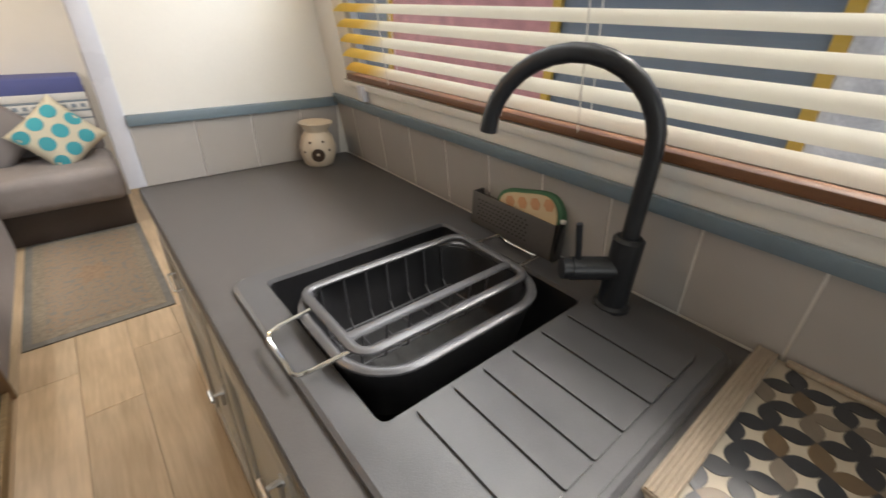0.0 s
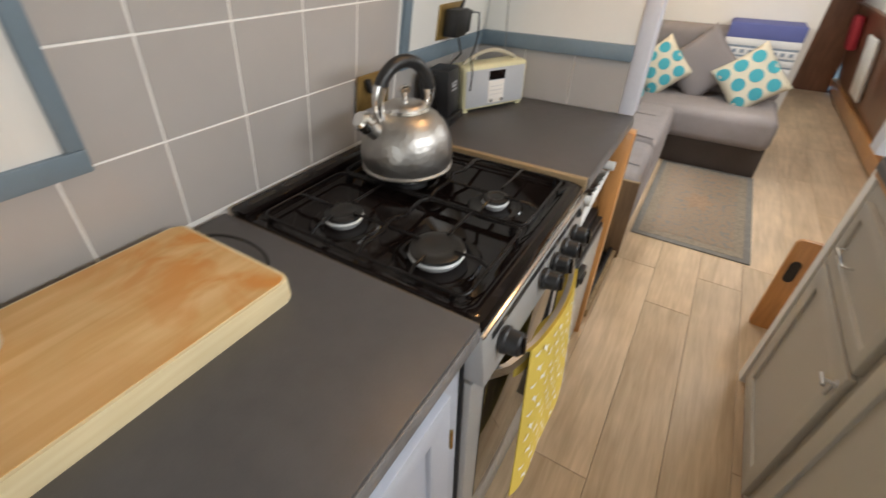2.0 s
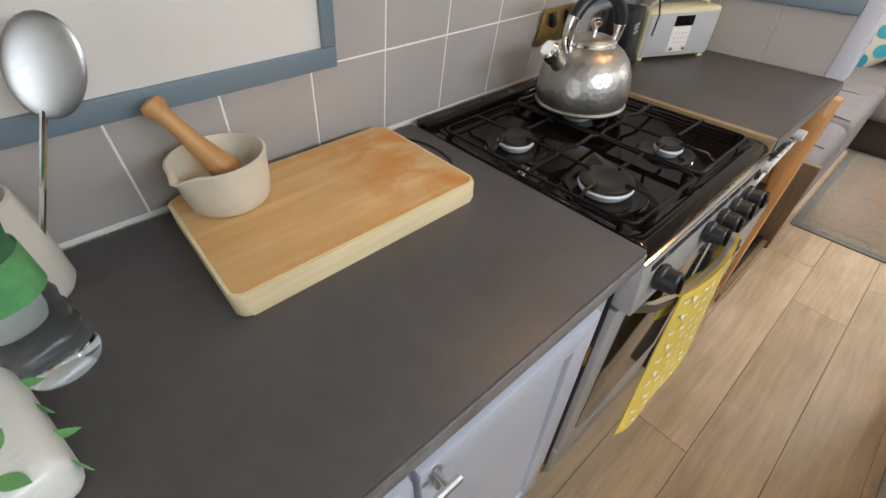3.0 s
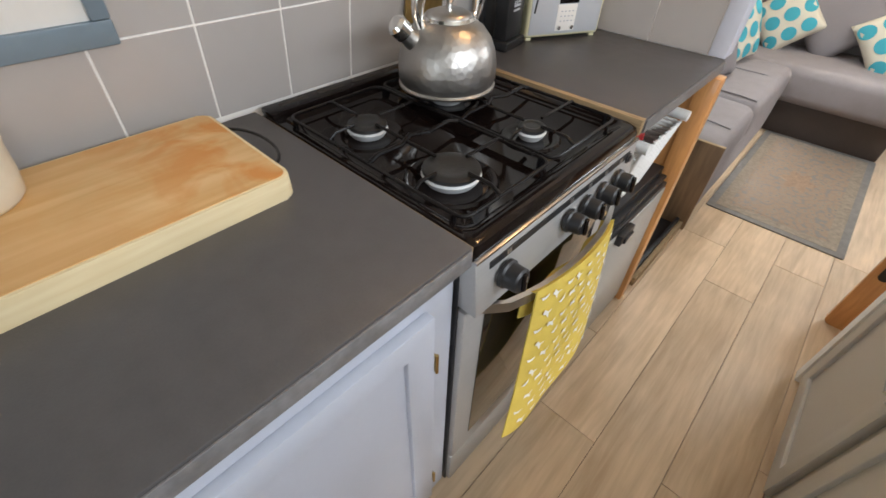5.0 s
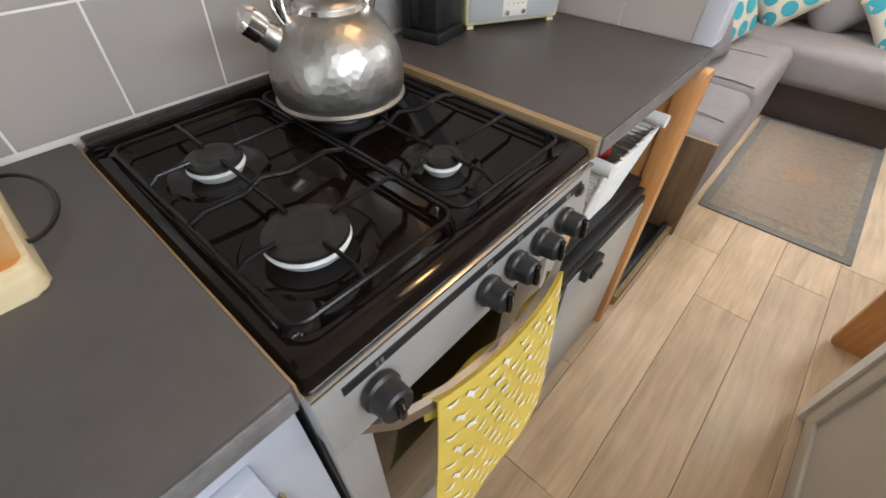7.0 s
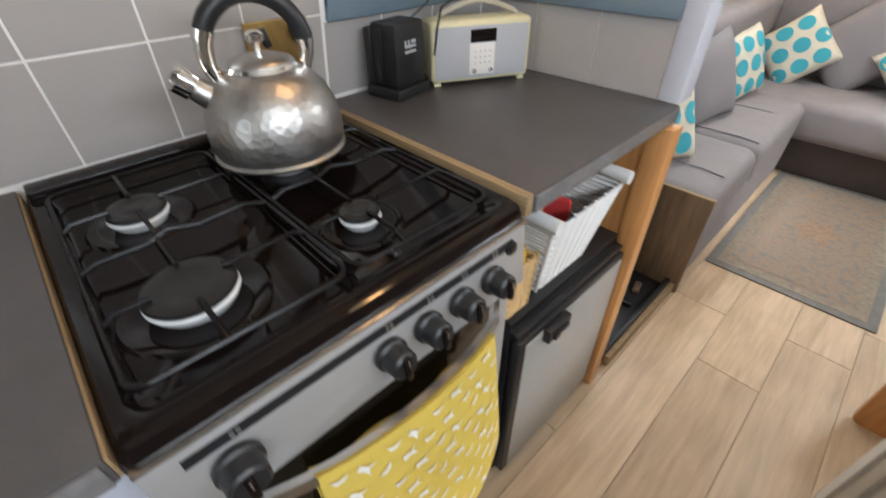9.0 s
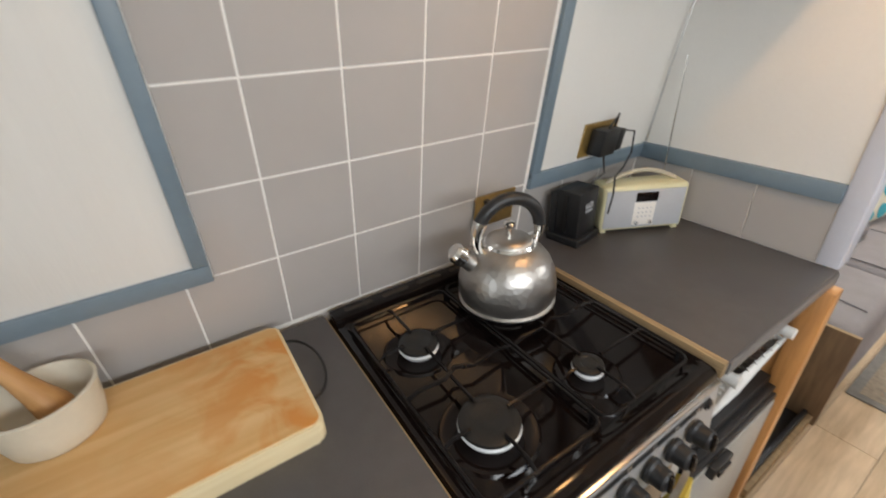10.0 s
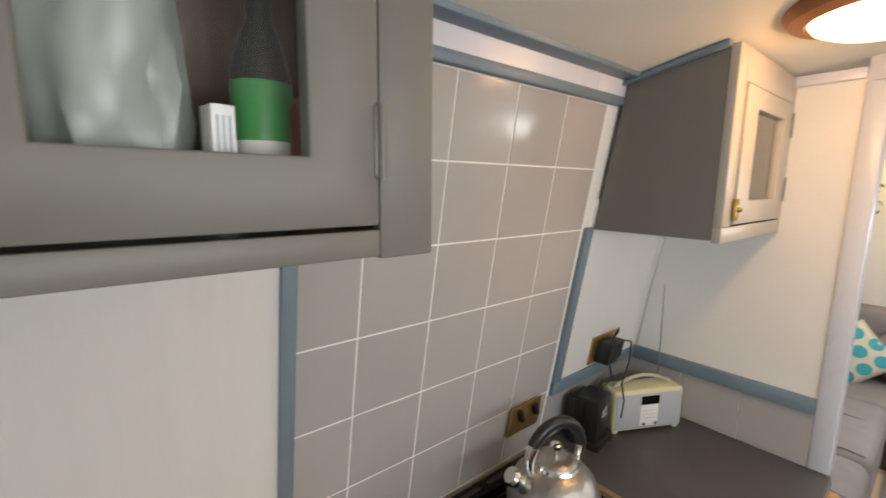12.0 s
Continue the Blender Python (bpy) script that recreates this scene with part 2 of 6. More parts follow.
def rounded(x0, x1, y0, y1, r, z=0.0, n=5):
    """Points round a rectangle with round corners."""
    out = []
    for cx, cy, a in ((x1 - r, y1 - r, 0), (x0 + r, y1 - r, 90), (x0 + r, y0 + r, 180), (x1 - r, y0 + r, 270)):
        out += [(cx + r * math.cos(radians(a + 90 * k / n)), cy + r * math.sin(radians(a + 90 * k / n)), z) for k in range(n + 1)]
    return out


def slab(points, z0, z1, bevel=0.0):
    """A flat plate with an outline."""
    bm = bmesh.new()
    lo = [bm.verts.new((p[0], p[1], z0)) for p in points]
    hi = [bm.verts.new((p[0], p[1], z1)) for p in points]
    bm.faces.new(lo[::-1])
    bm.faces.new(hi)
    for k in range(len(lo)):
        j = (k + 1) % len(lo)
        bm.faces.new((lo[k], lo[j], hi[j], hi[k]))
    if bevel:
        bmesh.ops.bevel(bm, geom=[e for e in bm.edges if abs(e.verts[0].co.z - e.verts[1].co.z) < 1e-6], offset=bevel, segments=2, profile=0.5, affect="EDGES")
    bmesh.ops.recalc_face_normals(bm, faces=bm.faces)
    return bm


def mesh_of(name, bm, material, smooth=None):
    me = bpy.data.meshes.new(name)
    bm.normal_update()
    if smooth is not None:
        for f in bm.faces:
            f.smooth = True
        for e in bm.edges:
            if len(e.link_faces) == 2 and e.calc_face_angle(0) > radians(smooth):
                e.smooth = False
    bm.to_mesh(me)
    bm.free()
    me.materials.append(material)
    return me


def thing(name, label, category, m=None, kind="", group=""):
    """An Empty at a thing's base."""
    ob = new(name)
    ob.matrix_basis = m or Matrix()
    ob.empty_display_size = 0.05
    PLACE[ob] = ob.matrix_basis.copy()
    return tagged(ob, label, category, group, kind)


def part(name, bm, material, parent, label="", smooth=35):
    """One mesh under a thing or a part, in the thing's own metres."""
    ob = new(name, mesh_of(name, bm, material, smooth))
    ob.parent = parent
    PLACE[ob] = PLACE.get(parent, Matrix())
    return tagged(ob, label)


def wpart(name, bm, material, parent, label="", smooth=35):
    """The same, given in the world's metres."""
    return part(name, moved(bm, PLACE[parent].inverted()), material, parent, label, smooth)


def solid(name, bm, material, label="", category="", kind="structure", smooth=35, group=""):
    """A mesh of its own at top level, in the world's metres."""
    ob = new(name, mesh_of(name, bm, material, smooth))
    PLACE[ob] = Matrix()
    return tagged(ob, label, category, group, kind)


# ---- plan ----
LEAN = 0.165                                  # the cabin sides lean inwards
CT = 0.90                                     # worktop height
LX, RX = -0.315, 0.285                        # worktop front edges


def lw(z):
    return -0.885 + LEAN * (z - CT)


def rw(z):
    return 0.915 - LEAN * (z - CT)


def ceil_z(x):
    return 1.955 - 0.16 * x * x


def lean_left(bm):
    """Plan x is the distance out from the left cabin side."""
    for v in bm.verts:
        v.co.x += lw(v.co.z)
    return bm


def lean_right(bm):
    for v in bm.verts:
        v.co.x = rw(v.co.z) - v.co.x
    bmesh.ops.reverse_faces(bm, faces=bm.faces)
    return bm


Y0, YP, YEND = -1.6, 2.0, 4.66
# floor with its planks
floor = solid("floor", box(-1.2, 1.2, Y0 - 0.1, 7.2, -0.06, -0.008), M_GAP, "dark underlay below pale oak laminate planks", "floor")
# cabin sides
wall_west = solid("wall_west", lean_left(box(-0.06, 0.0, Y0, 2.35, 0.0, 2.0)), M_GROUT, "leaning cabin side behind grey kitchen tiles", "wall")
HW = (0.26, 1.910, 1.158, 1.75)                 # galley window


def wall_with_hole(y0, y1, z0, z1, hole):
    a, b, c, d = hole
    return merge(box(-0.06, 0, y0, a, z0, z1), box(-0.06, 0, b, y1, z0, z1), box(-0.06, 0, a, b, z0, c), box(-0.06, 0, a, b, d, z1))


wall_east = solid("wall_east", lean_right(wall_with_hole(Y0, 2.35, 0.0, 2.0, HW)), M_WHITE, "leaning white cabin side with a window", "wall")
SW = (2.75, 3.85, 1.22, 1.62)
wall_saloon_west = solid("wall_saloon_west", lean_left(wall_with_hole(2.35, 7.1, 0.0, 2.0, SW)), M_WHITE, "leaning white saloon side with a window", "wall")
wall_saloon_east = solid("wall_saloon_east", lean_right(wall_with_hole(2.35, 4.4, 0.0, 2.0, SW)), M_WHITE, "leaning saloon side with a window", "wall")
PWIN = (5.05, 6.05, 1.22, 1.62)
wall_passage_east = solid("wall_passage_east", lean_right(wall_with_hole(4.4, 7.1, 0.0, 2.0, PWIN)), M_WHITE, "leaning passage side with a window", "wall")
# ceiling, cambered
bm = bmesh.new()
cols = [[(x / 10, y, ceil_z(x / 10)) for y in (Y0, 7.1)] for x in range(-9, 10)]
vs = [[bm.verts.new((p[0], p[1], p[2] + dz)) for dz in (0, 0.04) for p in c] for c in cols]
for a, b in zip(vs, vs[1:]):
    bm.faces.new((a[0], a[1], b[1], b[0]))
    bm.faces.new((a[3], a[2], b[2], b[3]))
bmesh.ops.recalc_face_normals(bm, faces=bm.faces)
ceiling = solid("ceiling", bm, M_CEIL, "cream painted cambered cabin ceiling", "ceiling")
# aft end, behind the walker: unseen, its opening added to hold the fill lamp
wall_aft = solid("wall_aft", merge(box(-1.0, -0.25, Y0 - 0.06, Y0, 0, 2.0), box(0.45, 1.0, Y0 - 0.06, Y0, 0, 2.0), box(-0.25, 0.45, Y0 - 0.06, Y0, 1.85, 2.0), box(-0.25, 0.45, Y0 - 0.06, Y0, 0, 0.85)), M_WHITE, "unseen white aft bulkhead with an added half door opening", "wall")


def bulkhead(name, x_in, side, y):
    """The cross wall between galley and saloon, from the door jamb to the cabin side."""
    bm = box(0, 1, y, y + 0.045, 0, 1.90)
    for v in bm.verts:
        edge = lw(v.co.z) if side < 0 else rw(v.co.z)
        v.co.x = x_in if v.co.x < 0.5 else edge
    bmesh.ops.recalc_face_normals(bm, faces=bm.faces)
    return solid(name, bm, M_WHITE, "white painted cross wall beside the saloon opening", "wall")


wall_bulkhead_west = bulkhead("wall_bulkhead_west", -0.355, -1, YP - 0.01)
wall_bulkhead_east = bulkhead("wall_bulkhead_east", 0.298, 1, YP + 0.025)
door_frame = thing("door_frame", "pale lilac painted door frame of the saloon opening", "door frame", pose(0, YP, 0), "structure")
wpart("jamb", box(-0.363, -0.318, YP - 0.016, YP + 0.05, CT + 0.0005, 1.88, 0.004), M_LILAC, door_frame)
wpart("jamb", box(0.262, 0.304, YP + 0.018, YP + 0.085, CT + 0.0005, 1.88, 0.004), M_LILAC, door_frame)
wpart("head", box(-0.363, 0.304, YP - 0.012, YP + 0.08, 1.88, 1.96, 0.004), M_LILAC, door_frame)
# saloon end wall and the passage past it
wall_saloon_end = solid("wall_saloon_end", box(-0.95, 0.36, YEND, YEND + 0.05, 0, 1.95), M_WHITE, "white end wall behind the corner sofa", "wall")
wall_passage_end = solid("wall_passage_end", box(0.30, 1.0, 7.0, 7.06, 0, 1.95), M_DARKWOOD, "dark wooden door end of the side passage", "wall")
wall_passage_side = solid("wall_passage_side", box(0.31, 0.36, YEND + 0.05, 7.0, 0, 1.95), M_WHITE, "white side of the passage", "wall")

# ---- linings of the galley ----
def strip(bm_fn, name, label="blue-grey painted timber trim"):
    return solid(name, bm_fn, M_BLUE, label, "trim")


PF = YP - 0.01                                 # galley face of the west cross wall
PE = YP + 0.025
strip(lean_left(box(0, 0.016, -0.6, 0.797, 1.061, 1.095, 0.003)), "trim")
strip(lean_left(box(0, 0.0165, 0.773, 0.797, 1.095, 1.58, 0.003)), "trim")
panel_west = solid("panel_west", lean_left(box(0, 0.008, -0.6, 0.773, 1.095, 1.60)), M_PANEL, "white painted woodgrain panel in a blue-grey frame", "wall panel")
strip(lean_left(box(0, 0.014, 1.523, 1.552, 1.075, 1.53, 0.003)), "trim")
strip(lean_left(box(0, 0.0145, 1.523, PF, 1.05, 1.092, 0.003)), "trim")
panel_corner = solid("panel_corner", lean_left(box(0, 0.007, 1.552, PF, 1.092, 1.60)), M_WHITE, "white painted corner panel above the radio", "wall panel")
strip(lean_left(box(0, 0.016, 0.825, 1.56, 1.818, 1.838, 0.003)), "trim")
solid("trim", lean_left(box(0, 0.012, 0.825, 1.56, 1.838, 1.876)), M_LILAC, "pale lilac painted cornice board", "trim")
bm = box(0, 0.05, 0.825, 1.56, 1.872, 1.892, 0.004)
strip(lean_left(bm), "trim", "blue-grey moulding under the ceiling")
for x0, x1, y in ((-0.86, -0.363, PF), (0.304, 0.885, PE)):
    z0, z1 = (1.05, 1.094) if x0 < 0 else (1.062, 1.09)
    strip(box(x0, x1, y - 0.014, y, z0, z1, 0.003), "trim")
strip(lean_right(box(0, 0.016, Y0 + 0.01, PE - 0.015, 1.075, 1.103, 0.003)), "trim")
# seam and wire at the corner by the radio
solid("trim", tube([(lw(1.5) + 0.028, PF - 0.03, 1.53), (lw(1.3) + 0.02, PF - 0.028, 1.3), (lw(1.1) + 0.02, PF - 0.02, 1.10)], 0.003, 6), M_ALU, "thin grey cable cover in the corner", "trim")
bm = box(-0.72, -0.505, 1.538, 1.556, -0.013, -0.002, 0.002)
bmesh.ops.subdivide_edges(bm, edges=[e for e in bm.edges if e.calc_length() > 0.1], cuts=5)
for v in bm.verts:
    v.co.z += ceil_z(v.co.x)
strip(bm, "trim", "blue-grey moulding under the ceiling over the cupboard")
solid("trim", box(-0.50, -0.363, PF - 0.02, PF, 1.885, 1.91, 0.003), M_LILAC, "pale moulding where the cross wall meets the ceiling", "trim")


# ---- worktops ----
def worktop(name, x0, x1, y0, y1, front, label):
    t = thing(name, label, "worktop", pose((x0 + x1) / 2, (y0 + y1) / 2, 0.866))
    wpart("slab", box(x0, x1, y0, y1, 0.866, CT, 0.003), M_WORK, t)
    s = 1 if front > (x0 + x1) / 2 else -1
    wpart("edge_strip", box(min(front, front + s * 0.003), max(front, front + s * 0.003), y0 + 0.004, y1 - 0.004, 0.868, CT - 0.004, 0.001), M_EDGE, t, "worn pale edging strip")
    return t


wt = worktop("worktop", -0.866, LX, -0.6, 0.966, LX, "dark grey laminate worktop with a worn edge")
wpart("raw_edge", box(-0.86, LX - 0.002, 0.966, 0.9685, 0.868, CT - 0.004), M_OAKEDGE, wt, "bare chipboard end edge")
wt = worktop("worktop", -0.866, LX, 1.493, PF - 0.001, LX, "dark grey laminate worktop beside the cross wall")
wpart("raw_edge", box(-0.86, LX, 1.478, 1.493, 0.868, CT + 0.001, 0.001), M_OAKEDGE, wt, "bare chipboard end edge")
wt = thing("worktop", "dark grey laminate worktop holding a composite sink", "worktop", pose(0.59, 0.7, 0.866))
wpart("slab", ring(RX, 0.908, -0.6, PE - 0.001, 0.380, 0.812, 0.970, 1.368, 0.866, CT, "z"), M_WORK, wt)
wpart("edge_strip", box(RX - 0.003, RX, -0.6, PE - 0.003, 0.868, CT - 0.003, 0.001), M_WORK, wt)
wpart("lower_trim", box(RX + 0.002, RX + 0.016, -0.6, PE - 0.004, 0.852, 0.866, 0.001), M_ORANGE, wt, "orange varnished timber lipping")

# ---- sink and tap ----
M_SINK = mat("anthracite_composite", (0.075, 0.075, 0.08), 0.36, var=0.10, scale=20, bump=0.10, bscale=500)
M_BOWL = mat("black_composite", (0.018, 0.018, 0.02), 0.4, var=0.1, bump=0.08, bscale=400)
sink = thing("kitchen_sink", "anthracite composite sink with ribbed drainer set in the worktop", "sink", pose(0.6, 1.08, CT))
SX0, SX1, SY0, SY1 = 0.335, 0.866, 0.752, 1.398
bm = bmesh.new()
outer, lip, inner, low = (rounded(SX0, SX1, SY0, SY1, 0.03), rounded(SX0 + 0.006, SX1 - 0.006, SY0 + 0.006, SY1 - 0.006, 0.028), rounded(0.386, 0.806, 0.976, 1.362, 0.014), rounded(0.390, 0.802, 0.980, 1.358, 0.013))
loops = [[bm.verts.new((p[0], p[1], z)) for p in pts] for pts, z in ((outer, CT), (outer, CT + 0.007), (lip, CT + 0.011), (inner, CT + 0.010), (low, CT + 0.002))]
for a, b in zip(loops, loops[1:]):
    for k in range(len(a)):
        j = (k + 1) % len(a)
        bm.faces.new((a[k], a[j], b[j], b[k]))
bmesh.ops.recalc_face_normals(bm, faces=bm.faces)
wpart("rim", bm, M_SINK, sink, smooth=20)
bm = bmesh.new()
loops = [[bm.verts.new((p[0], p[1], z)) for p in rounded(0.390 + d, 0.802 - d, 0.980 + d, 1.358 - d, 0.013 + d)] for d, z in ((0, CT + 0.003), (0.004, 0.80), (0.012, 0.735), (0.035, 0.72))]
for a, b in zip(loops, loops[1:]):
    for k in range(len(a)):
        j = (k + 1) % len(a)
        bm.faces.new((a[k], b[k], b[j], a[j]))
bm.faces.new(loops[-1])
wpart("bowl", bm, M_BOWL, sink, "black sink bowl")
RIBS = (0.428, 0.489, 0.543, 0.603, 0.670, 0.737, 0.800)
for xa, xb in zip(RIBS, RIBS[1:]):
    wpart("drainer_rib", slab(rounded(xa + 0.0022, xb - 0.0022, 0.789, 0.966, 0.003), CT + 0.009, CT + 0.0142, 0.0008), M_SINK, sink, smooth=20)
wpart("drainer_edge", slab(rounded(0.352, 0.850, 0.765, 0.7855, 0.003), CT + 0.009, CT + 0.0138, 0.001), M_SINK, sink, smooth=20)
wpart("plug_hole", moved(lathe([(0.0, 0.0), (0.036, 0.0), (0.04, 0.003), (0.036, 0.005), (0.0, 0.003)], 24), pose(0.6, 1.18, 0.7205)), M_CHROME, sink)

tap = thing("mixer_tap", "matt black swan neck mixer tap behind the sink", "tap", pose(0.826, 0.938, CT + 0.011))
M_TAP = mat("matt_black_tap_coating", (0.014, 0.016, 0.020), 0.38, var=0.1, bump=0.06, bscale=300)
part("body", lathe([(0.030, 0), (0.030, 0.006), (0.0245, 0.010), (0.0245, 0.128), (0.019, 0.133), (0.0, 0.133)], 28), M_TAP, tap)
du = Vector((-0.47, 0.88, 0)).normalized()
R_ = 0.122
neck = [Vector((0, 0, 0.13)), Vector((0, 0, 0.19)), Vector((0, 0, 0.25))] + [du * R_ * (1 - math.cos(radians(a))) + Vector((0, 0, 0.267 + R_ * math.sin(radians(a)))) for a in range(0, 181, 12)]
part("spout", tube(neck, 0.0135, 18), M_TAP, tap)
sd = Vector((-0.80, 0.60, 0))
part("valve", merge(tube([sd * 0.015 + Vector((0, 0, 0.075)), sd * 0.085 + Vector((0, 0, 0.075))], 0.0195, 20), tube([sd * 0.085 + Vector((0, 0, 0.075)), sd * 0.1 + Vector((0, 0, 0.075))], 0.017, 20)), M_TAP, tap)
part("lever", tube([sd * 0.075 + Vector((0, 0, 0.09)), sd * 0.085 + Vector((0, 0, 0.155))], 0.005, 10), M_TAP, tap)

# over-sink colander
M_RIM = mat("dark_steel_rim", (0.12, 0.12, 0.13), 0.36, metal=0.45, var=0.08)
rack = thing("sink_colander", "black oval colander basket with wire handles over the bowl", "colander", pose(0.57, 1.13, 0.80))
CX0, CX1, CY0, CY1 = 0.387, 0.760, 1.010, 1.272
bm = bmesh.new()
loops = [[bm.verts.new((p[0], p[1], z)) for p in rounded(CX0 + d, CX1 - d, CY0 + d, CY1 - d, 0.085 - d * 0.5, n=7)] for d, z in ((0.03, 0.822), (0.016, 0.83), (0.006, 0.90), (0.0, 0.926), (0.006, 0.930), (0.012, 0.926), (0.018, 0.90), (0.028, 0.834), (0.034, 0.826))]
for a, b in zip(loops, loops[1:]):
    for k in range(len(a)):
        j = (k + 1) % len(a)
        bm.faces.new((a[k], a[j], b[j], b[k]))
bm.faces.new(loops[-1])
bm.faces.new(loops[0][::-1])
bmesh.ops.recalc_face_normals(bm, faces=bm.faces)
wpart("basket", bm, M_BOWL, rack)
wpart("rim", tube(rounded(CX0 + 0.004, CX1 - 0.004, CY0 + 0.004, CY1 - 0.004, 0.083, 0.930, 7), 0.0085, 10, closed=True, flat=0.6), M_RIM, rack, "grey steel rim")
wpart("insert_frame", tube(rounded(CX0 + 0.024, CX1 - 0.010, 1.063, CY1 - 0.020, 0.026, 0.940, 5), 0.0085, 10, closed=True, flat=0.55), M_RIM, rack)
wpart("bar", tube([(CX0 + 0.026, 1.108, 0.940), (CX1 - 0.012, 1.108, 0.940)], 0.0088, 8, flat=0.5), M_RIM, rack)
wpart("cradle", merge(*[tube([(CX0 + 0.045, y, 0.846), (CX1 - 0.035, y, 0.846)], 0.0016, 6) for y in (1.135, 1.165, 1.195, 1.225)]), M_RIM, rack, "thin wire cradle floor")
for k in range(7):
    x = 0.44 + 0.043 * k
    wpart("wire", tube([(x, 1.246, 0.938), (x, 1.236, 0.86), (x, 1.222, 0.847), (x, 1.132, 0.847), (x, 1.118, 0.86), (x, 1.110, 0.938)], 0.0017, 6), M_RIM, rack)
wpart("handle", tube([(CX0 + 0.02, 1.203, 0.936), (0.352, 1.199, 0.932), (0.338, 1.196, 0.928), (0.331, 1.185, 0.924), (0.333, 1.108, 0.922), (0.338, 1.096, 0.925), (0.352, 1.090, 0.929), (CX0 + 0.02, 1.084, 0.936)], 0.0035, 8), M_CHROME, rack, "bright chrome wire handle")
wpart("handle", tube([(CX1 - 0.01, 1.215, 0.934), (0.83, 1.212, 0.930), (0.838, 1.19, 0.92), (0.838, 1.125, 0.92), (0.83, 1.105, 0.928), (CX1 - 0.01, 1.098, 0.934)], 0.0035, 8), M_CHROME, rack)

# sponge caddy
M_CADDY = mat("dark_grey_plastic", (0.10, 0.092, 0.088), 0.5, var=0.08)
cad = thing("sponge_caddy", "dark grey perforated plastic caddy holding a sponge", "caddy", pose(0.868, 1.21, CT))
bm = merge(box(0.868, 0.871, 1.10, 1.335, CT, 0.985, 0.001), box(0.902, 0.905, 1.10, 1.335, CT, 0.985, 0.001), box(0.868, 0.905, 1.10, 1.103, CT, 0.985, 0.001), box(0.868, 0.905, 1.332, 1.335, CT, 0.985, 0.001), box(0.868, 0.905, 1.10, 1.335, CT, CT + 0.004))
wpart("box", bm, M_CADDY, cad)
bm = merge(*[moved(lathe([(0, 0), (0.0022, 0), (0.0022, 0.0008), (0, 0.0008)], 8), Matrix.Translation((0.8678, 1.17 + 0.0115 * i + 0.005 * (j % 2), 0.925 + 0.009 * j)) @ Matrix.Rotation(radians(-90), 4, "Y")) for i in range(13) for j in range(6)])
wpart("holes", bm, M_GAP, cad, "rows of small round holes")["kind"] = "stuff"
brush = thing("dish_brush", "black dish brush handle with a white tip in the caddy", "brush", pose(0.885, 1.107, CT + 0.005))
part("handle", tube([(0, 0, 0), (-0.01, -0.012, 0.06), (-0.016, -0.02, 0.092)], 0.005, 10), M_BLACK, brush)
part("tip", moved(lathe([(0, 0), (0.006, 0.001), (0.006, 0.006), (0, 0.008)], 12), pose(-0.0165, -0.0205, 0.091)), M_WHITE, brush, "white round tip")
M_GREEN = mat("green_sponge_scourer", (0.07, 0.18, 0.10), 0.9, var=0.12, bump=0.5, bscale=300)
M_CREAM = mat("cream_printed_sponge", (0.70, 0.56, 0.36), 0.8, var=0.05, bump=0.2)
M_PEACH = mat("peach_print", (0.62, 0.33, 0.18), 0.8)
sp = thing("kitchen_sponge", "peanut shaped sponge, green with a cream and peach print", "sponge", Matrix.Translation((0.886, 1.165, CT + 0.005)) @ Matrix.Rotation(radians(-14), 4, "X"))


def peanut(s):
    return [(0.088 * s * math.cos(a), (0.066 + 0.010 * math.cos(2 * a)) * s * math.sin(a) + 0.006 * s * math.cos(2 * a)) for a in [2 * math.pi * k / 36 for k in range(36)]]


def upright(bm):
    return moved(bm, Matrix.Translation((0, 0, 0.075)) @ Matrix.Rotation(radians(90), 4, "Z") @ Matrix.Rotation(radians(90), 4, "X"))


part("scourer", upright(slab([(x, y) for x, y in peanut(1.0)], -0.004, 0.016, 0.003)), M_GREEN, sp)
part("face", upright(slab([(x, y) for x, y in peanut(0.88)], -0.008, -0.004, 0.001)), M_CREAM, sp)
for k in range(4):
    part("print", upright(slab([(-0.06 + 0.034 * k + 0.013 * math.cos(a), 0.024 + 0.014 * math.sin(a)) for a in [math.pi * j / 3 for j in range(6)]], -0.0088, -0.008)), M_PEACH, sp)

# oil burner
M_CERAMIC = mat("cream_ceramic", (0.66, 0.56, 0.44), 0.35, var=0.06, bump=0.06)
pot = thing("oil_burner", "cream ceramic oil burner with round openings in the corner", "oil burner", pose(0.774, 1.955, CT))
part("body", lathe([(0.0, 0), (0.040, 0), (0.046, 0.006), (0.055, 0.035), (0.056, 0.06), (0.048, 0.088), (0.036, 0.105), (0.037, 0.112), (0.050, 0.128), (0.052, 0.132), (0.046, 0.132), (0.030, 0.118), (0.0, 0.116)], 36), M_CERAMIC, pot)
vw = Vector((-0.42, -0.9, 0)).normalized()
# Shade inside the burner's openings, coloured onto discs over the closed body
M_HOLLOW = mat("shaded_hollow", (0.05, 0.03, 0.02), 0.8)
ang = math.degrees(math.atan2(vw.y, vw.x))
part("opening", moved(lathe([(0, 0), (0.019, 0.0), (0.0205, 0.003), (0.019, 0.0035), (0, 0.001)], 24), Matrix.Translation(vw * 0.0535 + Vector((0, 0, 0.042))) @ Matrix.Rotation(radians(ang), 4, "Z") @ Matrix.Rotation(radians(90), 4, "Y")), M_HOLLOW, pot, "dark round opening")
